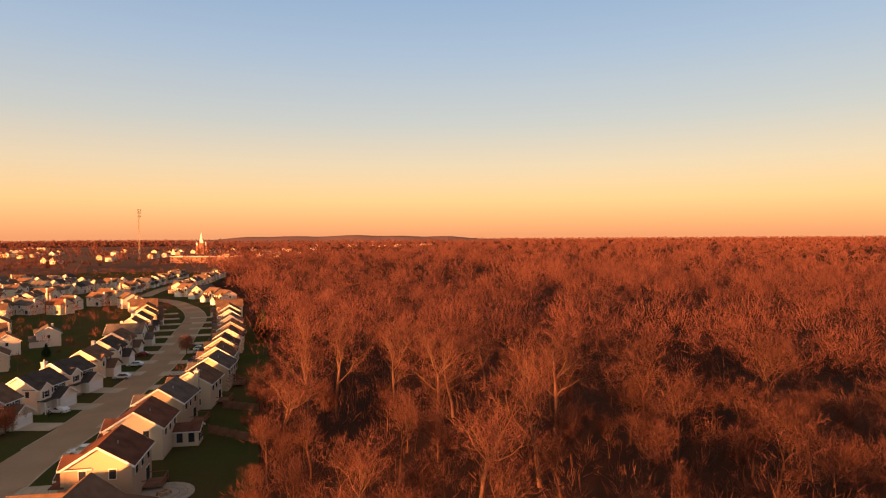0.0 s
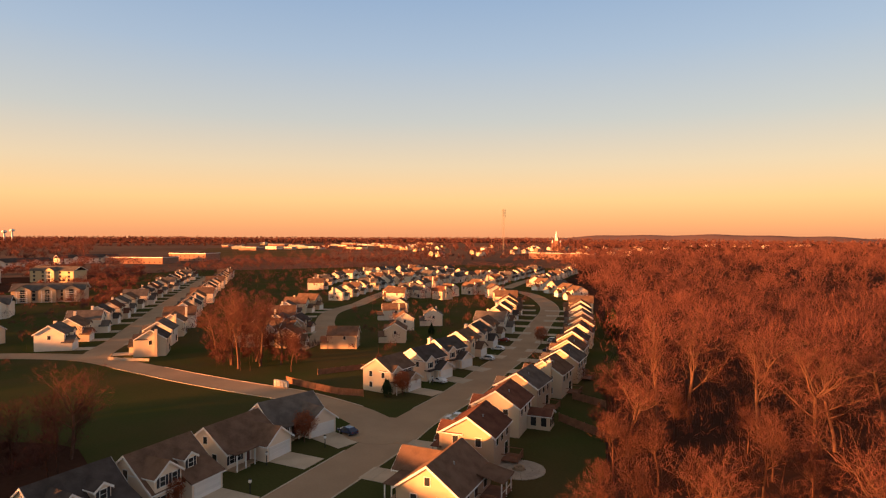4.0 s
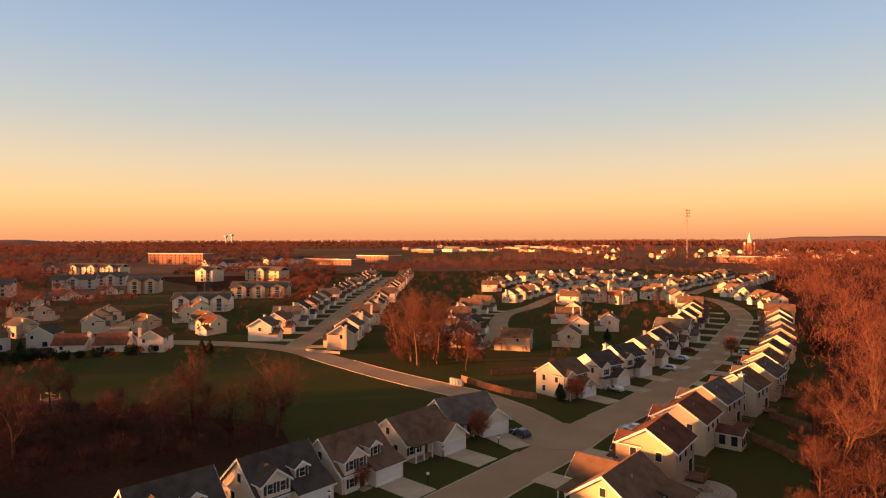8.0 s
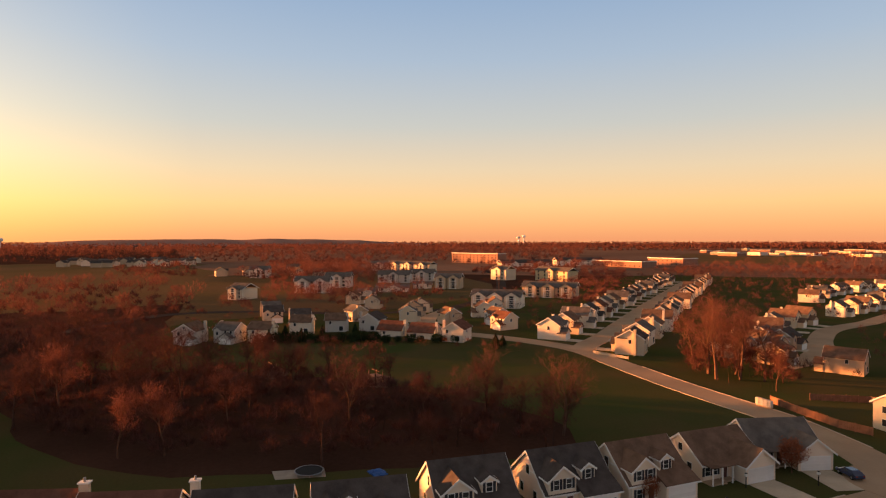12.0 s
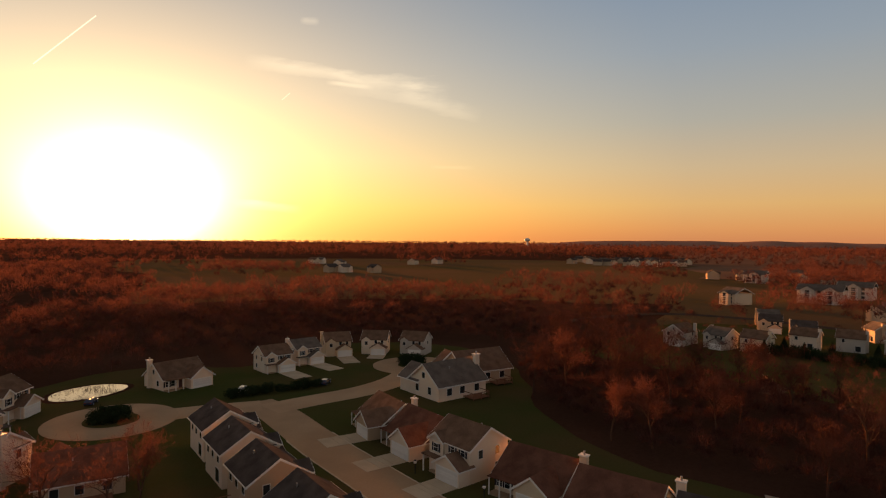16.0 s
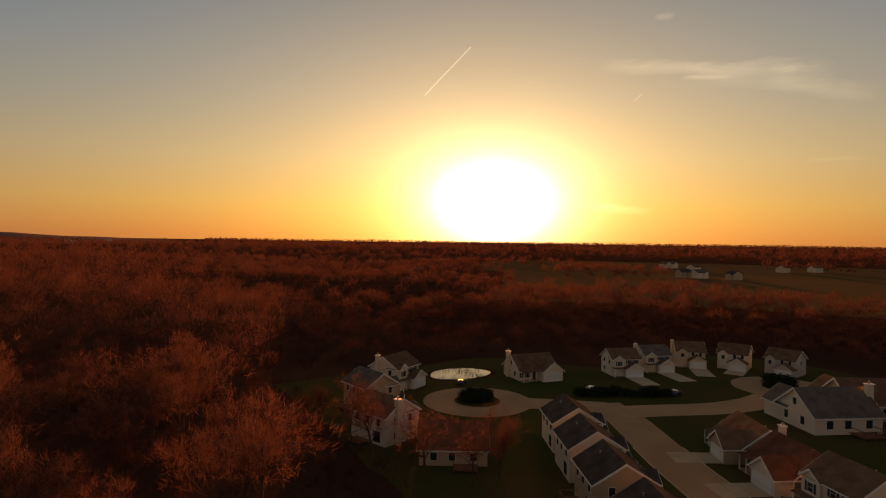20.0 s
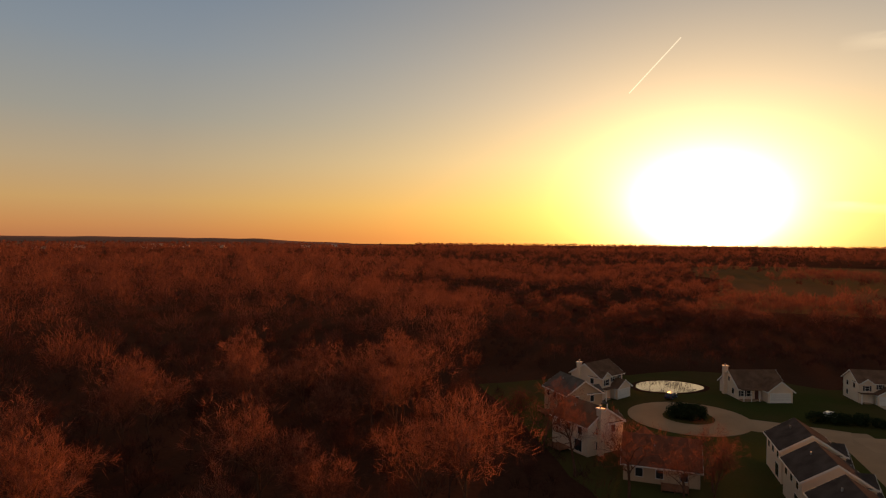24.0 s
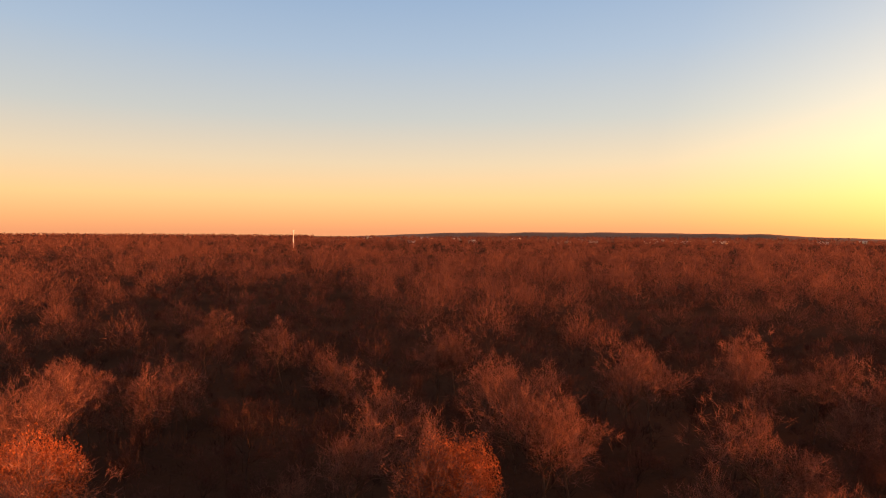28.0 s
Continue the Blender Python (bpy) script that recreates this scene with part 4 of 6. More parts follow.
# the western estate
for kind, wi, ri, x, y, rz in (("gable", 3, 0, -208, -27, 70), ("side", 0, 1, -206, -15, 60), ("side", 0, 0, -205, -5, 250), ("side", 0, 2, -252, -2, 90), ("side", 3, 0, -219, 8, 255), ("side", 3, 0, -221, 20, 260),
                               ("gable", 3, 2, -220, 33, 240), ("ranch", 0, 3, -206, 38, 235), ("ranch", 0, 3, -198, 47, 235), ("gable", 0, 3, -190, 56, 235), ("side", 0, 3, -210, 80, 20), ("side", 1, 0, -223, 82, 15),
                               ("side", 3, 1, -240, 50, 170), ("side", 0, 1, -256, 56, 170), ("side", 1, 0, -268, 62, 170), ("side", 3, 0, -246, 84, -10), ("side", 0, 0, -262, 95, -10), ("side", 1, 1, -246, 30, 200), ("side", 0, 2, -238, 8, 90), ("side", 3, 0, -228, 64, 190), ("side", 0, 1, -269, -3, 100), ("side", 1, 0, -289, 43, 170), ("side", 0, 0, -311, 37, 160)):
    put_house(kind, (2, 3, 1, 0)[int(abs(x + y)) % 4] if kind == "side" else wi, ri, x, y, rz, 1, size=0.78)

# ---- trees ----


def slivers(rng, start, way, length, width, out=None):
    """Thin triangles: twigs from start along way, their flats turned loosely outwards. Arrays of n rows."""
    n = len(start)
    turn = rng.normal(size=(n, 3))
    side = np.cross(way, turn if out is None else out + 0.9 * turn)
    side /= np.linalg.norm(side, axis=1)[:, None] + 1e-9
    v = np.empty((n, 3, 3))
    v[:, 0], v[:, 1], v[:, 2] = start - side * width[:, None] / 2, start + side * width[:, None] / 2, start + way * length[:, None]
    return v.reshape(-1, 3)


def limb(verts, tris, a, b, r0, r1, n=5):
    a, b = np.array(a, float), np.array(b, float)
    w = (b - a) / (np.linalg.norm(b - a) + 1e-9)
    u = np.cross(w, (0.31, 0.95, 0.05))
    u /= np.linalg.norm(u) + 1e-9
    v = np.cross(w, u)
    base = sum(len(q) for q in verts)
    ang = np.arange(n) * math.tau / n
    c = np.cos(ang)[:, None] * u + np.sin(ang)[:, None] * v
    verts.append(np.vstack((a + c * r0, b + c * r1)))
    for i in range(n):
        j = (i + 1) % n
        tris += [(base + i, base + j, base + n + j), (base + i, base + n + j, base + n + i)]


def bare_tree(seed, height, spread, twigs, bark=BARK, twig=TWIG, twig_w=0.042, twig_l=1.15, stout=1.0):
    """A leafless tree: a trunk that forks into limbs and boughs, and a crown of fine twigs."""
    rng = np.random.default_rng(seed)
    verts, tris, tips = [], [], []

    def grow(p, way, length, r, level):
        q = p
        steps = 3 if level < 2 else (2 if level < 3 else 1)
        for s in range(steps):
            way = way + rng.normal(size=3) * (0.10 if level == 0 else 0.2) + np.array((0, 0, 0.10))
            way /= np.linalg.norm(way)
            nq = q + way * length / steps
            r2 = r * (0.86 if level == 0 else 0.74)
            limb(verts, tris, q, nq, r, r2, 6 if level == 0 else (4 if level < 2 else 3))
            q, r = nq, r2
            if level >= 2:
                tips.append((q, way, level))
            if (level == 0 and s >= 1) or level in (1, 2):
                for _ in range(2 if level < 2 else 1):
                    side = rng.normal(size=3)
                    side[2] = abs(side[2]) * 0.5
                    side /= np.linalg.norm(side)
                    nw = way * 0.6 + side * spread
                    grow(q, nw / np.linalg.norm(nw), length * rng.uniform(0.45, 0.62), r * 0.55, level + 1)
        if level < 3:
            for _ in range(3 if level == 0 else 2):
                side = rng.normal(size=3)
                nw = way * 0.75 + side / np.linalg.norm(side) * spread * 0.8
                grow(q, nw / np.linalg.norm(nw), length * rng.uniform(0.55, 0.75), r * 0.7, level + 1)
        else:
            tips.append((q, way, 4))
    grow(np.zeros(3), np.array((0, 0, 1.0)), height * 0.42, height * 0.016 * stout, 0)
    v = np.vstack(verts)
    k = height / v[:, 2].max()
    v = v * (k, k, k)
    p, w = np.array([t[0] for t in tips]) * k, np.array([t[1] for t in tips])
    idx = rng.integers(0, len(p), twigs)
    way = w[idx] * 0.7 + rng.normal(size=(twigs, 3)) * 0.6 + (0, 0, 0.25)
    way /= np.linalg.norm(way, axis=1)[:, None]
    start = p[idx] + rng.normal(size=(twigs, 3)) * 0.25
    out = (start - (0, 0, height * 0.55)) / (height * 0.3)
    tv = slivers(rng, start, way, rng.uniform(0.6, 1.4, twigs) * twig_l, rng.uniform(0.7, 1.4, twigs) * twig_w, out)
    return raw_mesh("trunk", v, tris, bark), raw_mesh("crown", tv, np.arange(len(tv)).reshape(-1, 3), twig)


# 6 and 7: crowns lightened as sunlit; 8 to 10: darkened as shaded
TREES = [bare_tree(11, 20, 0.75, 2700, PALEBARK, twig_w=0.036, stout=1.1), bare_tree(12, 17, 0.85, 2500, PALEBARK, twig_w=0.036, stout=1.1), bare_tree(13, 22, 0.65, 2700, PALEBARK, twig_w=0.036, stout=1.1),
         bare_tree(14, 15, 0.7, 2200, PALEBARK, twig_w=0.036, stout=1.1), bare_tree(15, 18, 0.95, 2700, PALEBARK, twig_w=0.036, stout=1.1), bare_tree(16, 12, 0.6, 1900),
         bare_tree(21, 15, 0.85, 3000, twig=LIT_TWIG, stout=0.75), bare_tree(22, 17, 0.75, 3200, twig=LIT_TWIG, stout=0.75),
         bare_tree(17, 16, 0.8, 2300, SHADED_BARK, SHADED_BRUSH), bare_tree(18, 13, 0.6, 1900, SHADED_BARK, SHADED_BRUSH), bare_tree(19, 11, 0.7, 1700, SHADED_BARK, SHADED_BRUSH)]


def put_tree(i, x, y, size, turn, label="tall leafless tree with reddish twigs", group="trees of the wood"):
    ob = new("tree")
    for me, nm in zip(TREES[i], ("trunk", "crown")):
        c = new(nm, me)
        c.parent = ob
    ob.matrix_basis = pose(x, y, -0.1, 0, 0, turn) @ Matrix.Scale(size, 4)
    return tagged(ob, label=label, category="tree", group=group)


def inside(px, py, poly):
    c = np.zeros(len(px), bool)
    for (x0, y0), (x1, y1) in zip(poly, poly[1:] + poly[:1]):
        hit = ((y0 > py) != (y1 > py)) & (px < (x1 - x0) * (py - y0) / (y1 - y0 + 1e-12) + x0)
        c ^= hit
    return c


def scatter(rng, x0, x1, y0, y1, gap):
    gx, gy = np.meshgrid(np.arange(x0, x1, gap), np.arange(y0, y1, gap))
    px, py = gx.ravel(), gy.ravel()
    return px + rng.uniform(-0.48, 0.48, len(px)) * gap, py + rng.uniform(-0.48, 0.48, len(px)) * gap


rng = np.random.default_rng(5)
HEROES = ((2, -20.0, 112.9, 0.95), (0, -1.3, 104.1, 1.00), (4, 3.7, 69.0, 0.95), (0, 18.6, 101.5, 0.95), (4, -24.6, 90.7, 0.90), (3, 8.8, 131.1, 1.00), (1, -8.8, 63.7, 0.70), (2, -24.6, 110.3, 0.90), (0, -8.6, 108.9, 0.95), (6, 29.0, -45.3, 1.00), (7, 56.3, -21.8, 0.95), (7, 84.6, -37.6, 0.95), (6, 70.8, -74.3, 0.95), (6, 49.4, -63.1, 0.95), (6, 37.9, -74.3, 1.00), (6, 96.7, -84.8, 1.00), (7, 115.4, -79.4, 0.95), (6, 8.5, -57.0, 0.80), (6, 0.1, -66.7, 0.80), (6, 45.1, -38.4, 0.70))


def azimuth(px, py):
    return np.degrees(np.arctan2(-px, py)) % 360


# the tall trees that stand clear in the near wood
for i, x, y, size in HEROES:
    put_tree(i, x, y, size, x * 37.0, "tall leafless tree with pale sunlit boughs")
# near wood: every tree a thing
px, py = scatter(rng, -60, 110, -125, 190, 8.6)
d, az = np.hypot(px, py), azimuth(px, py)
# trees nearer than 36 stay out of view, added to shade the wood
wood = ~inside(px, py, LAWN_EDGE) & (px > -55) & ((az < 45) | (az > 320) | ((az > 160) & (az < 256)) | (d < 36))
keep = wood & (d > 9) & (d < 118)
for x, y in zip(px[keep], py[keep]):
    if min(math.hypot(x - q[1], y - q[2]) for q in HEROES) < 5.5:
        continue
    tall = rng.random() < (0.12 if y > 0 else 0.2) and math.hypot(x, y) > 60
    # dull: parts of the wood given the trees with painted-in shade
    dull = (x > 20 and -10 < y < 110) or (30 < y and x < float(np.interp(y, (0, 50, 73, 90, 119, 180), (-18, -16, -23, -28, -36, -52))) + 14)
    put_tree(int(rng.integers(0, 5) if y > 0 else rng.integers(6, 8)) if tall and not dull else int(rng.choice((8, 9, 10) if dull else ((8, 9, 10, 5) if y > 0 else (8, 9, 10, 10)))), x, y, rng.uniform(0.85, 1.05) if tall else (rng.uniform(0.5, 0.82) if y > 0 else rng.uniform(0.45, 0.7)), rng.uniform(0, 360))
for x, y in zip(*scatter(rng, -168, -85, -60, 50, 7.5)):
    if not inside(np.array([x]), np.array([y]), LAWN_EDGE)[0] and rng.random() < (0.5 if y < 5 else 0.7):
        put_tree(int(rng.choice((8, 8, 9, 10, 9, 8, 10, 5))), x, y, rng.uniform(0.75, 1.15) if y < 5 else rng.uniform(0.45, 0.75), rng.uniform(0, 360), "slender leafless tree in a thicket", "trees of the thicket")
# low copse trees, mostly with shade in the colour of twig and bark
for x, y in zip(*scatter(rng, -180, -100, 88, 155, 7.5)):
    if inside(np.array([x]), np.array([y]), [(-121, 94), (-107, 104), (-112, 114), (-138, 118), (-144, 108)])[0]:
        put_tree(int(rng.choice((8, 9, 10, 5))), x, y, rng.uniform(0.55, 0.85), rng.uniform(0, 360), "leafless tree in a brown copse", "trees of the copse")


def far_wood(name, px, py, tall, per, w, l, label, seed, twig=TWIG, under=None):
    """Distant woodland: for every tree a crown of loose upright twig clumps over a stem."""
    rng = np.random.default_rng(seed)
    n = len(px)
    lift = np.array([noise.noise((x * 0.012, y * 0.012, 0.3)) for x, y in zip(px, py)])
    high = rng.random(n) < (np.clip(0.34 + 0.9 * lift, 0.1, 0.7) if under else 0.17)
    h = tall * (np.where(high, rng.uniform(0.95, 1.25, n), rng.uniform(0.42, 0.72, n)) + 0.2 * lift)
    az = azimuth(px, py)
    wide = h * rng.uniform(0.17, 0.30, n)
    young = np.interp(az, (48, 66, 160, 186), (0, 1, 1, 0)) * np.interp(np.hypot(px, py), (700, 1100), (1, 0))  # younger woods to the west
    h *= 1 - 0.42 * young
    wide *= 1 - 0.1 * young
    idx = np.repeat(np.arange(n), np.where(high, int(per * 1.5), int(per * 0.6)) if under else per)
    m = len(idx)
    ball = rng.normal(size=(m, 3))
    ball /= np.linalg.norm(ball, axis=1)[:, None]
    ball[:, 2] = np.where(ball[:, 2] < -0.3, -ball[:, 2], ball[:, 2])
    rad = rng.uniform(0.25, 1.0, m) ** 0.45
    lump = 1 + 0.25 * np.sin(ball[:, 0] * 5 + idx * 1.7) * np.sin(ball[:, 1] * 5 + idx)
    start = np.stack((px[idx] + ball[:, 0] * rad * wide[idx] * lump, py[idx] + ball[:, 1] * rad * wide[idx] * lump, h[idx] * (0.62 + 0.32 * ball[:, 2] * rad * lump)), 1)
    way = ball * 0.6 + (0, 0, 0.55) + rng.normal(size=(m, 3)) * 0.35
    way /= np.linalg.norm(way, axis=1)[:, None]
    tv = slivers(rng, start, way, rng.uniform(0.6, 1.4, m) * l, rng.uniform(0.6, 1.4, m) * w * (np.where(high[idx], 0.75, 1.25) if under else 1.0), ball)
    tri = tv.reshape(-1, 3, 3)
    if under is None:
        up = np.tile((0.0, 0.0, 1.0), (n, 1)) + rng.normal(size=(n, 3)) * 0.05
        tri = np.concatenate((tri, slivers(rng, np.stack((px, py, np.full(n, -0.2)), 1), up, h * 0.75, h * 0.010).reshape(-1, 3, 3)))
        m += n
    # trees that are not high get the under material, darkened for shade
    for nm, mat, k, lab in ((name, twig, high[idx] if under else np.ones(m, bool), label), ("understory", under, ~high[idx], "lower trees under the sunlit crowns, darkened as if shaded")):
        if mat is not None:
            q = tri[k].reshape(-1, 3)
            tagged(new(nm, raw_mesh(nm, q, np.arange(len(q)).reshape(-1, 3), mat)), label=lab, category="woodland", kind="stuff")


for poly, gap, tall, lab, sd in (([(-162, -36), (-157, -14), (-144, 11), (-123, 30), (-107, 42), (-95, 45), (-88, 39), (-89, 18), (-94, -13), (-112, -38), (-146, -58)], 3.6, 8.0, "reddish scrub and saplings behind the back gardens", 61),
                                 ([(-121, 93), (-104, 106), (-117, 122), (-138, 121), (-147, 106)], 3.4, 8.0, "brambly undergrowth of the copse", 65),
                                 ([(-60, -138), (-130, -122), (-172, -92), (-160, -60), (-230, -60), (-260, -150), (-150, -230), (-40, -200)], 5.6, 15.0, "brown scrub beyond the cul-de-sac", 63)):
    qx, qy = scatter(rng, min(p[0] for p in poly), max(p[0] for p in poly), min(p[1] for p in poly), max(p[1] for p in poly), gap)
    kk = inside(qx, qy, poly)
    far_wood("undergrowth", qx[kk], qy[kk], tall, 140, 0.075, 1.2, lab, sd, SHADED_BRUSH)


# saplings under the near wood, shade put into their twig colour
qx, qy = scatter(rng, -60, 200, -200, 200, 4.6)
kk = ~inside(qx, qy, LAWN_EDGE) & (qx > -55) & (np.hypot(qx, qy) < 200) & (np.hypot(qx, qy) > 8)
far_wood("saplings", qx[kk], qy[kk], 9.0, 56, 0.07, 1.2, "low saplings under the wood, darkened as if shaded", 64, SAPLING_SHADE)


def open_land(px, py):
    """Land without woods: the estate, the fields towards the sun, the town and the part never seen."""
    d, az = np.hypot(px, py), azimuth(px, py)
    k = inside(px, py, LAWN_EDGE) | ((az > 258) & (az < 318))
    k |= (az > 112) & (az < 166) & (d < 215)
    wav = 6.0 * np.sin(px * 0.017 + 1.3 * np.sin(py * 0.011))
    k |= (az > 97 + wav) & (az < 142 + wav) & (d > 345 + 5 * wav) & (d < 940) & (np.sin(px * 0.021) + np.sin(py * 0.023 + 1.0) > -1.35)
    k |= (az > 60) & (az < 97) & (d > 240) & (d < 820) & (np.sin(px * 0.023 + 1) + np.sin(py * 0.031) < 0.1)
    k |= (az > 44) & (az < 62) & (d > 560) & (d < 1500)
    k |= (az > 22) & (az < 50) & (d > 780) & (d < 2000) & (np.sin(px * 0.02) + np.sin(py * 0.017) < 0.7)
    k |= (px < -55) & (d < 195)
    k |= (az > 172) & (az < 226) & (d > 2300) & (np.sin(px * 0.0021 + 2) + np.sin(py * 0.0024 + d * 0.004) > -0.1)
    k |= (az > 120) & (az < 172) & (d > 1300) & (np.sin(px * 0.0041) + np.sin(d * 0.006) > 0.9)
    return k

# ---- distance: flats, schools, church, mast ----


def flats(x, y, w, d, h, rz, wall, roof, label, gables=1, storeys=3, flat=False, name="apartment_building"):
    """A long block with rows of windows, each window a part, and gables on its roofline."""
    ob = new(name)
    tagged(ob, label=label, category="building")
    part("wall", box(bmesh.new(), -w / 2, w / 2, -d / 2, d / 2, -0.3, h), wall, ob)
    if flat:
        part("parapet", box(bmesh.new(), -w / 2 - 0.3, w / 2 + 0.3, -d / 2 - 0.3, d / 2 + 0.3, h, h + 0.7), TRIM, ob)
        part("roof", box(bmesh.new(), -w / 2, w / 2, -d / 2, d / 2, h + 0.7, h + 0.8), roof, ob)
    else:
        LOD["fine"] = False
        gable_roof(ob, "x", d / 2, -w / 2, w / 2, h, 0.45, roof, over=0.6)
        for g in range(gables):
            gx = (g + 0.5) * w / gables - w / 2
            body(ob, min(7.0, w / 2), 2.5, h, "y", 0.6, wall, "gable_bay", gx, -d / 2 - 0.6)
            gable_roof(ob, "y", min(7.0, w / 2) / 2, -d / 2 - 1.8, 0.0, h, 0.6, roof, cx=gx, name="gable_roof")
    if storeys == 3:
        for g in range(gables):
            gx = (g + 0.5) * w / gables - w / 2
            for k in range(3):
                z = 0.5 + k * (h - 0.4) / 3
                bal = part("balcony", box(bmesh.new(), gx - 2.2, gx + 2.2, -d / 2 - 3.1, -d / 2 - 1.8, z - 0.15, z), TRIM, ob)
                part("rail", box(bmesh.new(), gx - 2.2, gx + 2.2, -d / 2 - 3.1, -d / 2 - 3.02, z + 0.85, z + 0.97), TRIM, bal)
                part("door", box(bmesh.new(), gx - 1.0, gx + 1.0, -d / 2 - 1.9, -d / 2 - 1.82, z, z + 1.9), GLASS, ob)
            for sx in (-2.1, 2.1):
                part("post", box(bmesh.new(), gx + sx - 0.1, gx + sx + 0.1, -d / 2 - 3.08, -d / 2 - 2.88, 0, h - 0.2), TRIM, ob)
    n = max(2, int(w / (12.0 if name in ("shop_building", "farm_building") else 6.0)))
    for s in range(storeys):
        z = 1.0 + s * (h - 0.4) / storeys
        for i in range(n):
            u = (i + 0.5) * w / n - w / 2
            bm = box(bmesh.new(), u - 0.8, u + 0.8, -d / 2 - 0.05, -d / 2 + 0.02, z, z + 1.4)
            part("window", bm, GLASS, ob)
    ob.matrix_basis = pose(x, y, 0, 0, 0, rz)
    return ob


def facing(x, y):
    """The turn by which a front looks back at the middle of the estate."""
    return heading(-x, -y)


WHITE, CREAM, TAN, GREY = SIDING
for x, y, w, h, wall, lab, g in ((-635, 103, 18, 7, WHITE, "white three-storey apartment block with gabled front", 1), (-607, 131, 56, 7.4, CREAM, "long cream apartment block, gables lit by the sun", 3),
                                 (-453, 85, 24, 6.4, GREY, "white apartment block with grey roof and balcony gable", 1), (-466, 110, 18, 6.6, GREY, "white apartment block beside a car park", 1),
                                 (-392, 110, 17, 7.2, TAN, "buff apartment block with stacked balconies", 2), (-421, 40, 17, 7.4, GREY, "pale apartment block, sunlit end gable", 1), (-385, 21, 21, 7.2, GREY, "pale apartment block with gabled front", 2),
                                 (-542, -15, 16, 7, WHITE, "white apartment block among bare trees", 1), (-352, -19, 10, 6, CREAM, "small cream apartment block", 1), (-462, 175, 16, 8.5, CREAM, "cream gabled house-like block", 1),
                                 (-438, 210, 33, 8.0, BUFF, "long buff apartment block in full sun", 1), (-279, 103, 24, 5.6, WHITE, "row of white townhouses with steep gables", 3), (-318, 149, 30, 6.0, TAN, "row of cream townhouses with steep gables", 3)):
    flats(x, y, w, 12, h, facing(x, y) - (42 if wall in (CREAM, BUFF) else 12), wall, SHINGLE[1], lab, g)
for x, y, w in ((-376, 69, 20), (-397, 93, 12), (-354, 50, 11)):
    flats(x, y, w, 7, 2.8, facing(x, y), WHITE, SHINGLE[1], "low white garage row with grey roof", 1, 1, name="garage_block")
for x, y, w in ((-628, 263, 60), (-682, 357, 62)):
    flats(x, y, w, 14, 6.5, facing(x, y) + 25, WHITE, SHINGLE[2], "row of townhouses with dark roofs and white ends", 2, 2, name="townhouse_row")
flats(-778, 259, 80, 18, 13, facing(-778, 259) - 40, BRICK, SHINGLE[1], "large brick apartment block glowing in the sun", 3, 4, True)
flats(-640, 394, 68, 30, 6.5, facing(-640, 394) - 35, BRICK, SHINGLE[3], "long low red brick school", 1, 1, True, "school")
flats(-655, 471, 50, 30, 8.5, facing(-655, 471) - 35, BRICK, SHINGLE[3], "long low red brick school wing", 1, 2, True, "school")
flats(-298, 771, 84, 25, 8.0, facing(-298, 771) - 20, BRICK, SHINGLE[3], "long red brick school beyond the trees", 1, 2, True, "school")
rnd = random.Random(8)
for k in range(26):
    a, dd = radians(33.5 + k * 0.72 + rnd.uniform(-0.3, 0.3)), rnd.uniform(1250, 1900)
    x, y = -dd * math.sin(a), dd * math.cos(a)
    flats(x, y, rnd.uniform(14, 52), 22, rnd.uniform(3.5, 6.5), facing(x, y) - rnd.uniform(10, 50), (TAN, BRICK, GREY, BUFF, BRICK, TAN)[k % 6], SHINGLE[1], "low shop building on the far side of the field", 1, 1, True, "shop_building")
# sunlit green beyond the belt of trees
sheet("field", [(-690, 520), (-600, 640), (-820, 900), (-1050, 1020), (-1150, 860), (-860, 620)], 0.01, FIELD)
sheet("field", [(-262, -25), (-300, 110), (-420, 150), (-520, 150), (-500, 40), (-420, -20), (-330, -40)], -0.02, FIELD)
ribbon("road", spline([(-240, -75), (-285, -48), (-288, -10), (-268, 35), (-275, 78)], 6), 3.2, 0.06, ASPHALT, label="dark country road past the estate")
ribbon("road", spline([(-275, 78), (-330, 118), (-400, 150), (-520, 190), (-640, 215)], 6), 3.4, 0.064, ASPHALT, label="dark road towards the apartment blocks")


def cottage(wall, roof):
    ob = new("house")
    LOD["fine"], LOD["rake"] = False, False
    body(ob, 11, 9, 5.2, "x", 0.6, wall)
    gable_roof(ob, "x", 4.5, -5.5, 5.5, 5.2, 0.6, roof)
    body(ob, 4.5, 2.5, 5.0, "y", 0.6, wall, "wing", 2.5, -5.0)
    gable_roof(ob, "y", 2.25, -6.4, 0, 5.0, 0.6, roof, cx=2.5, name="wing_roof")
    LOD["rake"] = True
    tagged(ob, label="far-off pale house with shingle roof", category="house", group="houses in the distance")
    return ob


FAR = [cottage(WHITE, SHINGLE[1]), cottage(CREAM, SHINGLE[0]), cottage(TAN, SHINGLE[2])]
far_used = 0
for a0, a1, d0, d1, n in ((96.5, 107.0, 800, 960, 46), (1.0, 12.0, 1700, 2150, 26), (12.0, 36.0, 850, 1500, 44), (118, 131, 480, 820, 8), (86, 95, 420, 640, 5)):
    for k in range(n):
        a, dd = radians(rnd.uniform(a0, a1)), rnd.uniform(d0, d1)
        m = pose(-dd * math.sin(a), dd * math.cos(a), 0, 0, 0, rnd.choice((0, 90, 180, 270)) + rnd.uniform(-20, 20))
        if far_used < 3:
            FAR[far_used].matrix_basis = m
        else:
            copy_thing(FAR[rnd.randrange(3)], m)
        far_used += 1

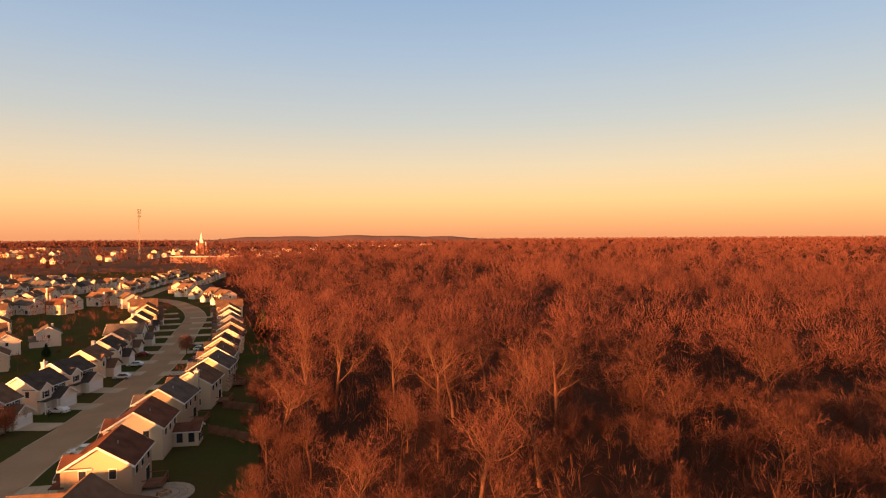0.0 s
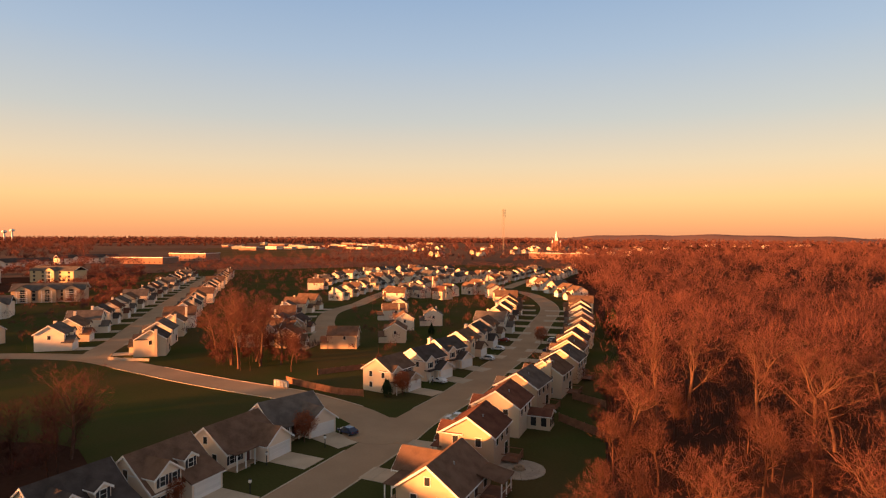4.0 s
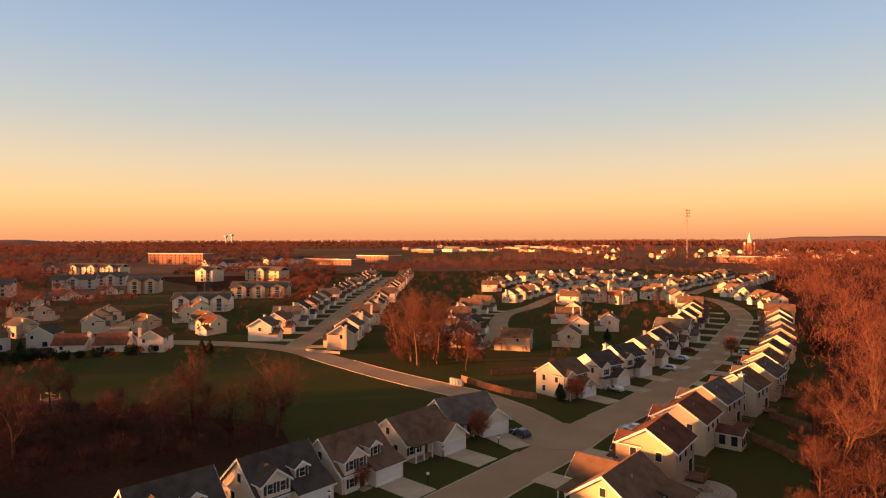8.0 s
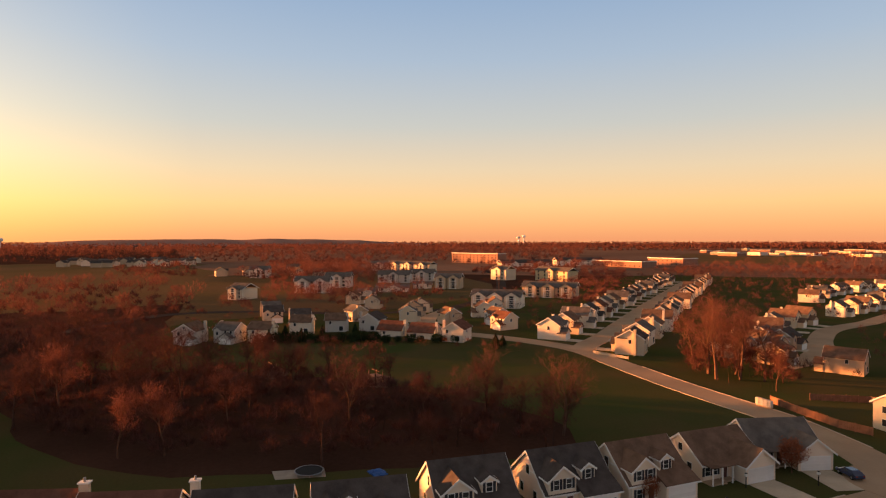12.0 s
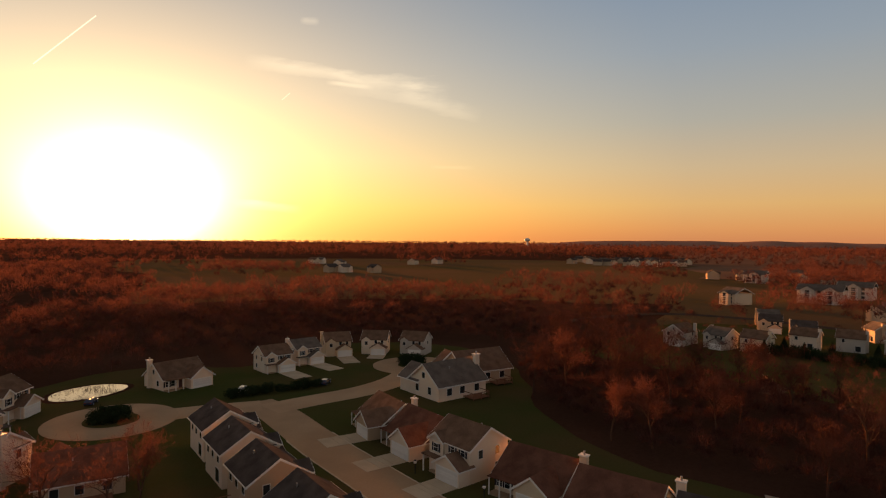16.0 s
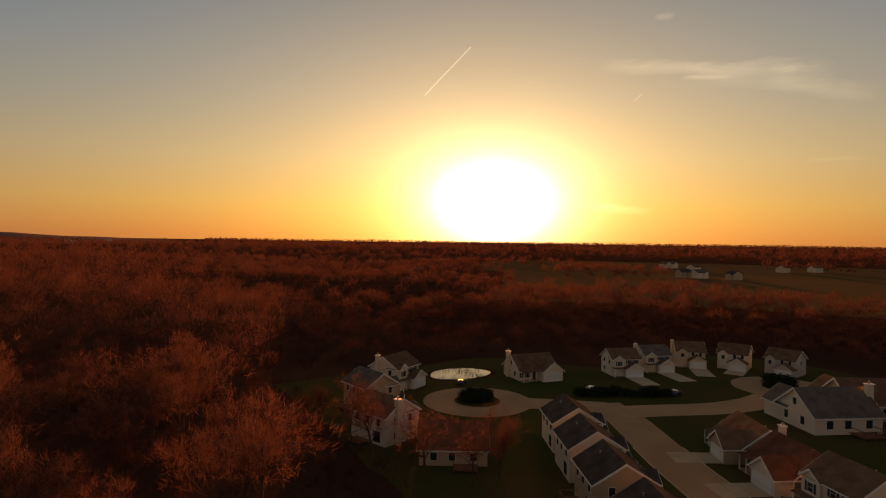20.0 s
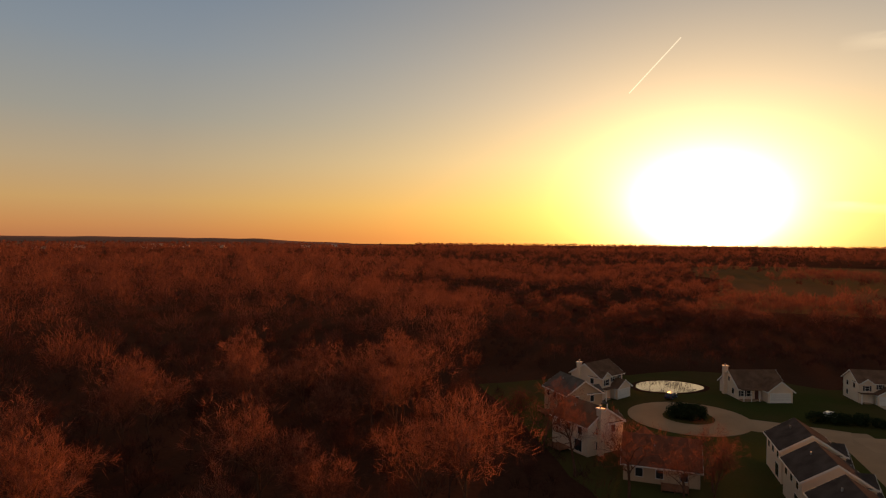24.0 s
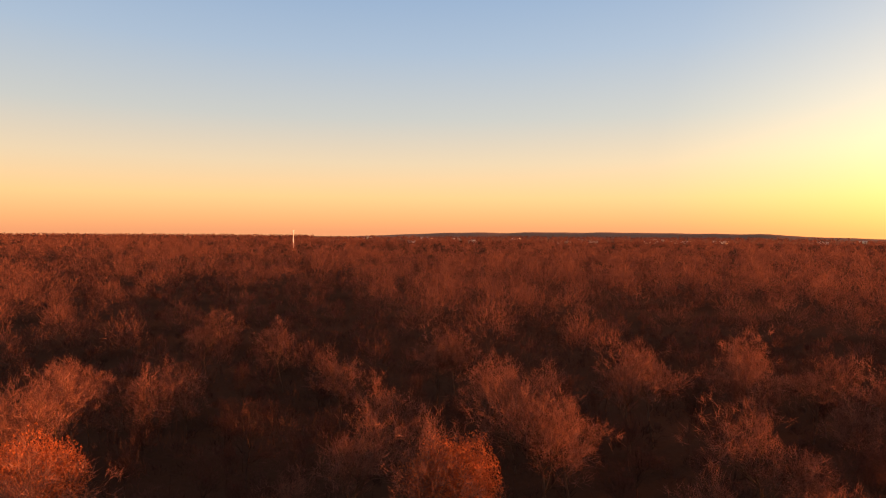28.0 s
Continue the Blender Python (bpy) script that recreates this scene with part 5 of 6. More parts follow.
# pale open country towards the horizon
def sector(a0, a1, d0, d1):
    az = [radians(a0 + (a1 - a0) * k / 12) for k in range(13)]
    wob = [(k / 10, radians(3.0) * noise.noise((k * 0.9, a0 * 0.1, 2.0)), radians(3.0) * noise.noise((k * 0.9, a1 * 0.1, 7.0))) for k in range(1, 10)]
    polar = [(a, d0 * (1 + 0.06 * noise.noise((a * 9, d0, 1.0)))) for a in az] + [(az[-1] + q, d0 + (d1 - d0) * f) for f, p, q in wob]
    polar += [(a, d1 * (1 + 0.04 * noise.noise((a * 9, d1, 1.0)))) for a in reversed(az)] + [(az[0] + p, d0 + (d1 - d0) * f) for f, p, q in reversed(wob)]
    return [(-d * math.sin(a), d * math.cos(a)) for a, d in polar]


sheet("field", sector(97, 146, 330, 960), -0.03, FIELD)
sheet("field", sector(78, 99, 232, 575), -0.035, FIELD)
sheet("far_fields", sector(174, 226, 2250, 4850), 0.3, FARLAND)
sheet("far_fields", sector(20, 98, 560, 2300), -0.04, FARLAND)
for k in range(16):
    a, dd = radians(rnd.uniform(178, 222)), rnd.uniform(1700, 2900)
    x, y = -dd * math.sin(a), dd * math.cos(a)
    flats(x, y, rnd.uniform(20, 60), 18, rnd.uniform(6, 9), facing(x, y) + rnd.uniform(-40, 40), (WHITE, CREAM, WHITE)[k % 3], SHINGLE[1], "low white building in the open country", 1, 1, True, "farm_building")
pole = new("phone_mast")
tagged(pole, label="slim pale phone mast above the wood", category="mast")
bm = bmesh.new()
bmesh.ops.create_cone(bm, cap_ends=True, segments=8, radius1=0.9, radius2=0.5, depth=34, matrix=Matrix.Translation((0, 0, 17)))
part("pole", bm, TRIM, pole)
for z in (29, 32):
    for k in range(3):
        a = k * math.tau / 3
        part("antenna", box(bmesh.new(), math.cos(a) - 0.3, math.cos(a) + 0.3, math.sin(a) - 0.3, math.sin(a) + 0.3, z, z + 2), TRIM, pole)
pole.matrix_basis = pose(778, -705, 0)

# low ridges on the horizon, haze painted into their colour
def ridge(a0, a1, dist, crest, seed):
    bm = bmesh.new()
    n = int((a1 - a0) * 1.5)
    rows = []
    for k in range(n + 1):
        a = radians(a0 + (a1 - a0) * k / n)
        z = crest * (0.55 + 0.45 * math.sin(math.pi * k / n)) * (0.9 + 0.25 * noise.noise((k * 0.21, seed, 0.0))) * min(1.0, 0.25 + 4.0 * min(k, n - k) / n)
        rows.append([bm.verts.new((-d * math.sin(a), d * math.cos(a), h)) for d, h in ((dist, 0.0), (dist + 180, z * 0.7), (dist + 420, z), (dist + 900, z * 0.5))])
    for p, q in zip(rows, rows[1:]):
        for i in range(3):
            bm.faces.new((p[i], q[i], q[i + 1], p[i + 1]))
    bmesh.ops.recalc_face_normals(bm, faces=bm.faces[:])
    tagged(part("hill_ridge", bm, HAZE, smooth=True), label="low wooded ridge on the horizon, tinted as if by haze", kind="structure")


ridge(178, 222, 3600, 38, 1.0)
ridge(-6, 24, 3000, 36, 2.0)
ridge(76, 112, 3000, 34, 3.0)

# church
ch = new("church")
tagged(ch, label="red brick church with white steeple and pinnacles", category="church")
CX, CY = -454, 1145
body(ch, 18, 34, 11, "y", 0.8, BRICK)
gable_roof(ch, "y", 9, -17, 17, 11, 0.8, SHINGLE[3])
part("tower", box(bmesh.new(), -4, 4, -21, -13, 0, 21), BRICK, ch)
for sx in (-7.5, 7.5):
    tw = part("turret", box(bmesh.new(), sx - 1.6, sx + 1.6, -19, -15.8, 0, 17), BRICK, ch)
    bm = bmesh.new()
    bmesh.ops.create_cone(bm, cap_ends=True, segments=8, radius1=2.0, radius2=0.1, depth=6, matrix=Matrix.Translation((sx, -17.4, 20)))
    part("pinnacle", bm, TRIM, tw, "white pinnacle")
part("belfry", box(bmesh.new(), -3, 3, -20, -14, 21, 26), TRIM, ch, "white belfry")
bm = bmesh.new()
bmesh.ops.create_cone(bm, cap_ends=True, segments=8, radius1=3.0, radius2=0.1, depth=14, matrix=Matrix.Translation((0, -17, 33)))
part("spire", bm, TRIM, ch, "white spire")
ch.matrix_basis = pose(CX, CY, 0, 0, 0, facing(CX, CY))

# lattice mast
mast = new("radio_mast")
tagged(mast, label="tall grey lattice phone mast with antennas", category="mast")
MH = 74
for k in range(3):
    a = k * math.tau / 3
    part("leg", box(bmesh.new(), 0.9 * math.cos(a) - 0.14, 0.9 * math.cos(a) + 0.14, 0.9 * math.sin(a) - 0.14, 0.9 * math.sin(a) + 0.14, 0, MH), MAST, mast)
for k in range(24):
    part("brace", box(bmesh.new(), -0.8, 0.9, -0.12, 0.12, k * 3.0 + 1.4, k * 3.0 + 1.6), MAST, mast)
for z in (62, 67, 71):
    for k in range(3):
        a = k * math.tau / 3 + 0.4
        part("antenna", box(bmesh.new(), 2.6 * math.cos(a) - 0.5, 2.6 * math.cos(a) + 0.5, 2.6 * math.sin(a) - 0.5, 2.6 * math.sin(a) + 0.5, z, z + 2.6), MAST, mast)
mast.matrix_basis = pose(-450, 903, 0)

# water towers on the skyline
for x, y, h in ((-2009, -768, 26), (-2950, 1230, 40), (-2900, 1180, 34)):
    wt_ob = new("water_tower")
    tagged(wt_ob, label="pale water tower on the skyline", category="tower")
    bm = bmesh.new()
    bmesh.ops.create_cone(bm, cap_ends=True, segments=16, radius1=4, radius2=3, depth=h, matrix=Matrix.Translation((0, 0, h / 2)))
    part("stem", bm, TRIM, wt_ob, smooth=True)
    bm = bmesh.new()
    bmesh.ops.create_uvsphere(bm, u_segments=20, v_segments=10, radius=10, matrix=Matrix.Translation((0, 0, h + 4)) @ Matrix.Diagonal((1, 1, 0.62, 1)))
    part("tank", bm, TRIM, wt_ob, smooth=True)
    wt_ob.matrix_basis = pose(x, y, 0)
for k, (x, y, h) in enumerate(((-305, -8, 10.5), (-292, 30, 10.5), (-300, -45, 10.5), (-345, 128, 10.5))):
    pl = new("utility_pole")
    bm = bmesh.new()
    bmesh.ops.create_cone(bm, cap_ends=True, segments=8, radius1=0.18, radius2=0.12, depth=h, matrix=Matrix.Translation((0, 0, h / 2)))
    part("pole", bm, BARK, pl)
    part("crossarm", box(bmesh.new(), -1.2, 1.2, -0.07, 0.07, h - 0.9, h - 0.72), BARK, pl)
    pl.matrix_basis = pose(x, y, 0, 0, 0, 60)
    tagged(pl, label="weathered wooden utility pole by the road", category="pole", group="utility poles")

# ---- woods of the middle distance and beyond ----


def clear_of_buildings(px, py):
    """True where a tree would stand clear of every house and block."""
    k = np.ones(len(px), bool)
    for ob in scene.objects:
        if ob.parent is None and ob.type == "EMPTY" and ob.name.split(".")[0] in ("house", "apartment_building", "school", "garage_block", "townhouse_row", "church", "shop_building"):
            r = 6.5 if ob.name.startswith("house") else 0.55 * max([c.dimensions.x for c in ob.children if c.name.startswith("wall")] + [16.0]) + 5
            x, y = ob.matrix_basis.translation.x, ob.matrix_basis.translation.y
            k &= (px - x) ** 2 + (py - y) ** 2 > r * r
    return k


rng = np.random.default_rng(77)
for band, gap, tall, sd in (([(-510, 346), (-581, 495), (-471, 520), (-450, 721), (-353, 565), (-369, 408), (-407, 347), (-387, 290)], 9.0, 14.0, 83), ([(-885, -10), (-904, 120), (-526, 67), (-379, 10), (-377, -5)], 7.0, 9.0, 81), ([(-396, 179), (-505, 266), (-509, 317), (-263, 154), (-256, 135), (-332, 145)], 5.5, 9.0, 82)):
    px, py = scatter(rng, min(p[0] for p in band), max(p[0] for p in band), min(p[1] for p in band), max(p[1] for p in band), gap)
    k = inside(px, py, band) & clear_of_buildings(px, py)
    far_wood("tree_belt", px[k], py[k], tall, 80, 0.13, 1.4, "belt of leafless reddish trees between the houses", sd)
LINES = np.vstack([np.array(l) for l in (MAIN, SIDE, THIRD, FOURTH, LEFT_ST, FIFTH, SIXTH, SEVENTH)])
px, py = scatter(rng, -460, -20, -30, 540, 9.6)
k = inside(px, py, LAWN_EDGE) & clear_of_buildings(px, py) & (np.hypot(px, py) > 95) & ((px < -165) | (py > 118))
k &= np.array([np.min(np.hypot(LINES[:, 0] - x, LINES[:, 1] - y)) > 8.0 for x, y in zip(px, py)])
far_wood("garden_trees", px[k], py[k], 8.5, 75, 0.07, 0.9, "small leafless trees in the gardens of the estate", 84)
px, py = scatter(rng, -330, 330, -330, 330, 8.6)
d = np.hypot(px, py)
k = ~open_land(px, py) & (d < 300) & (d > 116) & clear_of_buildings(px, py)
far_wood("wood_near", px[k], py[k], 18, 260, 0.095, 1.5, "leafless reddish-brown woodland", 20, under=UNDER_SHADE)
px, py = scatter(rng, -660, 660, -660, 660, 10)
d = np.hypot(px, py)
k = ~open_land(px, py) & (d < 640) & (d > 295) & clear_of_buildings(px, py)
far_wood("wood_middle", px[k], py[k], 18, 75, 0.28, 2.0, "leafless reddish-brown woodland canopy", 21, under=UNDER_SHADE)
px, py = scatter(rng, -1600, 1600, -1600, 1600, 20)
d = np.hypot(px, py)
k = ~open_land(px, py) & (d < 1600) & (d > 630) & clear_of_buildings(px, py)
far_wood("wood_far", px[k], py[k], 17, 32, 0.7, 3.0, "distant leafless brown woodland", 22, under=UNDER_SHADE)
px, py = scatter(rng, -4800, 4800, -4800, 4800, 44)
d = np.hypot(px, py)
k = ~open_land(px, py) & (d < 4800) & (d > 1550)
far_wood("wood_horizon", px[k], py[k], 13, 8, 3.8, 5.0, "brown woods along the horizon", 23)

# ---- near things ----


def fence(pts, height=1.6, label="red-brown wooden board fence", mat=None):
    ob = new("fence")
    tagged(ob, label=label, category="fence", group="garden fences")
    x0, y0 = pts[0]
    for (ax, ay), (bx, by) in zip(pts, pts[1:]):
        length = math.hypot(bx - ax, by - ay)
        turn = math.degrees(math.atan2(by - ay, bx - ax))
        n = max(1, round(length / 2.4))
        for k in range(n + 1):
            p = part("post", box(bmesh.new(), -0.06, 0.06, -0.06, 0.06, 0, height + 0.12), mat or WOOD, ob)
            p.matrix_basis = pose(ax - x0 + (bx - ax) * k / n, ay - y0 + (by - ay) * k / n, 0, 0, 0, turn)
        for k in range(n):
            w = length / n
            m = max(2, round(w / 0.3))
            at = pose(ax - x0 + (bx - ax) * k / n, ay - y0 + (by - ay) * k / n, 0, 0, 0, turn)
            for j in range(m):
                p = part("board", box(bmesh.new(), j * w / m + 0.012, (j + 1) * w / m - 0.012, 0.03, 0.055, 0.08, height - 0.02 * (j % 2)), mat or WOOD, ob)
                p.matrix_basis = at
            for z in (0.35, height - 0.35):
                p = part("rail", box(bmesh.new(), 0, w, -0.02, 0.03, z, z + 0.09), mat or WOOD, ob)
                p.matrix_basis = at
    ob.matrix_basis = pose(x0, y0, 0)
    return ob


fence([(-100.4, 95.0), (-93.1, 94.2), (-84, 93.8), (-79, 95.5)], 1.5)
fence([(-100.0, 104.4), (-95.0, 114.2), (-86.5, 114.6)], 1.4)
fence([(-39.5, 101.5), (-32.0, 97.5), (-28.5, 96.5)], 1.5)
fence([(-42.5, 116.5), (-35.0, 114.0)], 1.5)
fence([(-147, 92.0), (-157.4, 87.2), (-161.5, 90.5)], 0.8, "low pale wooden fence round a corner plot", DRIVE)


def car(x, y, rz, paint, label, tall=0.0):
    ob = new("car")
    tagged(ob, label=label, category="car", group="parked cars")
    prof = [(-2.2, 0.32), (-2.25, 0.62), (-1.9, 0.82), (-1.05, 0.9), (-0.35, 1.42 + tall), (1.25, 1.42 + tall), (1.95 + tall, 0.98), (2.2, 0.9), (2.25, 0.36)]
    bm = prism(bmesh.new(), prof, "y", -0.88, 0.88)
    for v in bm.verts:
        if v.co.z > 1.2:
            v.co.y *= 0.8
    bmesh.ops.bevel(bm, geom=bm.edges[:], offset=0.05, segments=1, affect="EDGES")
    part("body", bm, paint, ob, smooth=False)
    for q0, q1 in ((-0.86, -0.8), (0.8, 0.86)):
        bm = prism(bmesh.new(), [(-0.92, 0.95), (-0.36, 1.36 + tall), (1.2, 1.36 + tall), (1.75 + tall, 0.98)], "y", q0, q1)
        for v in bm.verts:
            v.co.y *= 0.845 if v.co.z > 1.2 else 1.03
        part("side_window", bm, GLASS, ob)
    part("windscreen", prism(bmesh.new(), [(-1.06, 0.94), (-0.42, 1.4 + tall), (-0.36, 1.38 + tall), (-0.9, 0.93)], "y", -0.66, 0.66), GLASS, ob)
    for sx in (-1.4, 1.4):
        for sy in (-0.82, 0.82):
            bm = bmesh.new()
            bmesh.ops.create_cone(bm, cap_ends=True, segments=16, radius1=0.33, radius2=0.33, depth=0.2, matrix=Matrix.Translation((sx, sy, 0.33)) @ Matrix.Rotation(math.pi / 2, 4, "X"))
            wh = part("wheel", bm, TYRE, ob)
            bm = bmesh.new()
            bmesh.ops.create_cone(bm, cap_ends=True, segments=12, radius1=0.2, radius2=0.2, depth=0.23, matrix=Matrix.Translation((sx, sy, 0.33)) @ Matrix.Rotation(math.pi / 2, 4, "X"))
            part("rim", bm, STEEL, wh)
    for sy in (-0.6, 0.6):
        part("headlight", box(bmesh.new(), -2.27, -2.2, sy - 0.18, sy + 0.18, 0.6, 0.74), TRIM, ob)
        part("tail_light", box(bmesh.new(), 2.2, 2.27, sy - 0.16, sy + 0.16, 0.68, 0.84), CARPAINT[2], ob)
    ob.matrix_basis = pose(x, y, 0.05, 0, 0, rz) @ Matrix.Scale(0.85, 4)
    return ob


car(-66.4, 76.3, -10, CARPAINT[1], "dark blue saloon car parked on a driveway")
car(-72.2, 113.6, -8, CARPAINT[0], "white saloon car parked on a driveway")
car(-74.8, 141.0, 8, CARPAINT[0], "white pick-up style car parked on a driveway", 0.15)
car(-55.0, 92.0, 8, CARPAINT[0], "white car parked before a garage", 0.2)
car(-78.6, 154.6, 10, CARPAINT[0], "white car parked on a driveway beside a lawn", 0.1)
car(-83.5, 168.0, 12, CARPAINT[2], "red car parked on a driveway")
car(-65.2, 160.0, 190, CARPAINT[1], "dark car parked before a garage")
car(-70.5, 176.0, 195, CARPAINT[0], "white car parked before a garage", 0.1)
car(-71, -117, 40, CARPAINT[1], "dark car parked by the pond")
car(-92.5, -98.6, 25, CARPAINT[0], "white pick-up style car by the hedge", 0.2)
car(-107, -88.6, 20, CARPAINT[1], "dark car at the kerb of the cul-de-sac")


def leafy(seed, height, wide, n, mat, low=0.15, leaf=0.16, cone=False):
    """A trunk and a crown of many small leaves in loose clumps."""
    rng = np.random.default_rng(seed)
    verts, tris = [], []
    limb(verts, tris, (0, 0, 0), (0, 0, height * 0.6), height * 0.022, height * 0.012, 6)
    for k in range(9):
        a, z = k * 2.4, height * (0.25 + 0.05 * k)
        limb(verts, tris, (0, 0, z * 0.8), (math.cos(a) * wide * 0.6, math.sin(a) * wide * 0.6, z + height * 0.15), height * 0.009, height * 0.003, 4)
    ball = rng.normal(size=(n, 3))
    ball /= np.linalg.norm(ball, axis=1)[:, None]
    rad = rng.uniform(0.2, 1, n) ** 0.5 * (1 + 0.22 * np.sin(ball[:, 0] * 6 + seed) * np.cos(ball[:, 1] * 5))
    p = ball * rad[:, None]
    zz = low + (1 - low) * (p[:, 2] * 0.5 + 0.5)
    k = (1.05 - zz) * 1.4 if cone else 1.0
    p = np.stack((p[:, 0] * wide * k, p[:, 1] * wide * k, zz * height), 1)
    tv = slivers(rng, p, rng.normal(size=(n, 3)) / 1.7, np.full(n, leaf * 2), np.full(n, leaf))
    return raw_mesh("trunk", np.vstack(verts), tris, BARK), raw_mesh("crown", tv, np.arange(len(tv)).reshape(-1, 3), mat)


RUSSET_TREE, AMBER_TREE = leafy(3, 5.0, 1.9, 2600, RUSSET, 0.22, 0.13), leafy(4, 13.0, 5.2, 14000, AMBER, 0.35, 0.13)
FIR, BUSH = leafy(5, 7.0, 2.2, 3200, EVERGREEN, 0.05, 0.2, True), leafy(6, 1.5, 1.1, 700, EVERGREEN, 0.0, 0.14)


def put_plant(meshes, x, y, size, label, name="tree", category="tree", group="garden trees"):
    ob = new(name)
    for me, nm in zip(meshes, ("trunk", "crown")):
        c = new(nm, me)
        c.parent = ob
    ob.matrix_basis = pose(x, y, 0, 0, 0, x * 53.0) @ Matrix.Scale(size, 4)
    return tagged(ob, label=label, category=category, group=group)


put_plant(RUSSET_TREE, -69.6, 69.6, 1.0, "small tree with russet leaves on a front lawn")
put_plant(RUSSET_TREE, -73.0, 100.8, 1.0, "small tree with russet leaves by the junction")
put_plant(RUSSET_TREE, -74.4, 105.6, 0.75, "small tree with russet leaves by a porch")
for x, y in ((-75.6, 98.6), (-74.6, 98.0)):
    put_plant(FIR, x, y, 0.5, "slim dark evergreen at a house corner", group="evergreens")
put_plant(RUSSET_TREE, -66.4, 44.6, 0.7, "small tree with russet leaves on a front lawn")
put_plant(RUSSET_TREE, -72, 170.0, 1.1, "small tree with russet leaves by the road")
for x, y, s in ((32.0, -49.4, 1.00), (63.8, -24.9, 1.05)):
    put_plant(AMBER_TREE, x, y, s, "oak holding its dry amber leaves", group="trees of the wood")
rnd = random.Random(12)
for k in range(13):
    put_plant(BUSH, -88 - k * 1.45 + rnd.uniform(-0.4, 0.4), -97.4 + k * 0.75 + rnd.uniform(-0.6, 0.6), rnd.uniform(0.9, 1.6), "dark evergreen shrub in a hedge", "shrub", "shrub", "shrubs by the cul-de-sac")
for k in range(12):
    a = k * math.tau / 12
    put_plant(BUSH, -66.5 + 3.2 * math.cos(a) * rnd.uniform(0.3, 1), -103.8 + 2.4 * math.sin(a) * rnd.uniform(0.3, 1), rnd.uniform(1.1, 2.0), "dark evergreen shrub on the island", "shrub", "shrub", "shrubs on the island")
for x, y in ((-133, -83), (-135, -81), (-136.5, -83.5), (-134.5, -85)):
    put_plant(BUSH, x, y, 1.9, "dark evergreen shrub on the island", "shrub", "shrub", "shrubs on the island")
for x, y, s in ((-196, -3, 0.7), (-199, 2, 0.8), (-201, 7, 0.6), (-206, 14, 0.6), (-207, 25, 0.6), (-170, 62, 0.7), (-172, 65, 0.6), (-108, 165, 0.6), (-56, 190, 1.2), (-58, 196, 1.3), (-62, 203, 1.1)):
    put_plant(FIR, x, y, s, "dark evergreen beside the lawn", group="evergreens")
for x, y, s, i in ((-93, 46, 0.72, 0), (-121, 99, 0.9, 2), (-132, 108, 0.9, 2), (-126, 101, 0.95, 0), (-124, 107, 0.8, 2), (-116, 108, 0.75, 0), (-130, 112, 0.95, 4), (-119, 104, 0.9, 0), (-137, 105, 0.85, 4), (-100, 30, 0.75, 3), (-104, 12, 0.7, 2), (-110, 38, 0.62, 2)):
    put_tree(i, x, y, s, x * 31.0, "tall leafless tree standing clear in the sun", "trees of the thicket")

for x, y, s, i in ((-38, -72, 0.7, 1), (-43, -68, 0.6, 3), (-48, -69, 0.62, 5), (-34, -80, 0.75, 3), (-33, -90, 0.7, 1), (-50, -72, 0.6, 3)):
    put_tree(i, x, y, s, x * 29.0, "leafless tree behind a back garden", "trees of the wood")

rnd = random.Random(33)
for k in range(18):
    put_plant(BUSH, -203 + k * 1.0 + rnd.uniform(-1.5, 1.5), -6 + k * 3.6 + rnd.uniform(-1, 1), rnd.uniform(1.3, 2.4), "dark shrub along the back gardens", "shrub", "shrub", "shrubs along the green")


def yard_lamp(x, y):
    ob = new("yard_lamp")
    tagged(ob, label="white globe yard lamp on a black post", category="lamp", group="yard lamps")
    part("post", box(bmesh.new(), -0.05, 0.05, -0.05, 0.05, 0, 1.5), TYRE, ob)
    bm = bmesh.new()
    bmesh.ops.create_uvsphere(bm, u_segments=12, v_segments=8, radius=0.24, matrix=Matrix.Translation((0, 0, 1.68)))
    part("globe", bm, TRIM, ob, smooth=True)
    part("cap", box(bmesh.new(), -0.14, 0.14, -0.14, 0.14, 1.88, 1.96), TYRE, ob)
    ob.matrix_basis = pose(x, y, 0)


for x, y in ((-61.3, 51.8), (-67.0, 59.6), (-65.0, 69.4), (-64.6, 38.8), (-62.8, 26.4), (-72.4, 111.0), (-69.6, -32.0), (-72.6, -44.0)):
    yard_lamp(x, y)

# mailbox cluster
mb = new("mailbox_cluster")
tagged(mb, label="row of pale metal mailboxes on a stand", category="mailbox")
for k in range(4):
    part("mailbox", box(bmesh.new(), k * 0.95 - 1.9, k * 0.95 - 1.1, -0.3, 0.3, 0.35, 1.6), SIDING[3], mb)
part("stand", box(bmesh.new(), -1.9, 1.75, -0.2, 0.2, 0, 0.35), CONCRETE, mb)
mb.matrix_basis = pose(-98.3, 91.6, 0, 0, 0, 5)

# fire-pit patio
bm = bmesh.new()
for r0, r1, n in ((0.0, 0.9, 6), (0.95, 1.85, 12), (1.9, 2.8, 18), (2.85, 3.7, 24)):
    for k in range(n):
        a0, a1 = k * math.tau / n + 0.01, (k + 1) * math.tau / n - 0.01
        v = [bm.verts.new((r * math.cos(a), r * math.sin(a), z)) for z in (0.0, 0.09) for r, a in ((max(r0, 0.01), a0), (r1, a0), (r1, a1), (max(r0, 0.01), a1))]
        for f in ((4, 5, 6, 7), (0, 1, 5, 4), (1, 2, 6, 5), (2, 3, 7, 6), (3, 0, 4, 7)):
            bm.faces.new([v[i] for i in f])
bmesh.ops.recalc_face_normals(bm, faces=bm.faces[:])
pt = part("patio", bm, PAVER)
pt.matrix_basis = pose(-36, 77.5, 0)
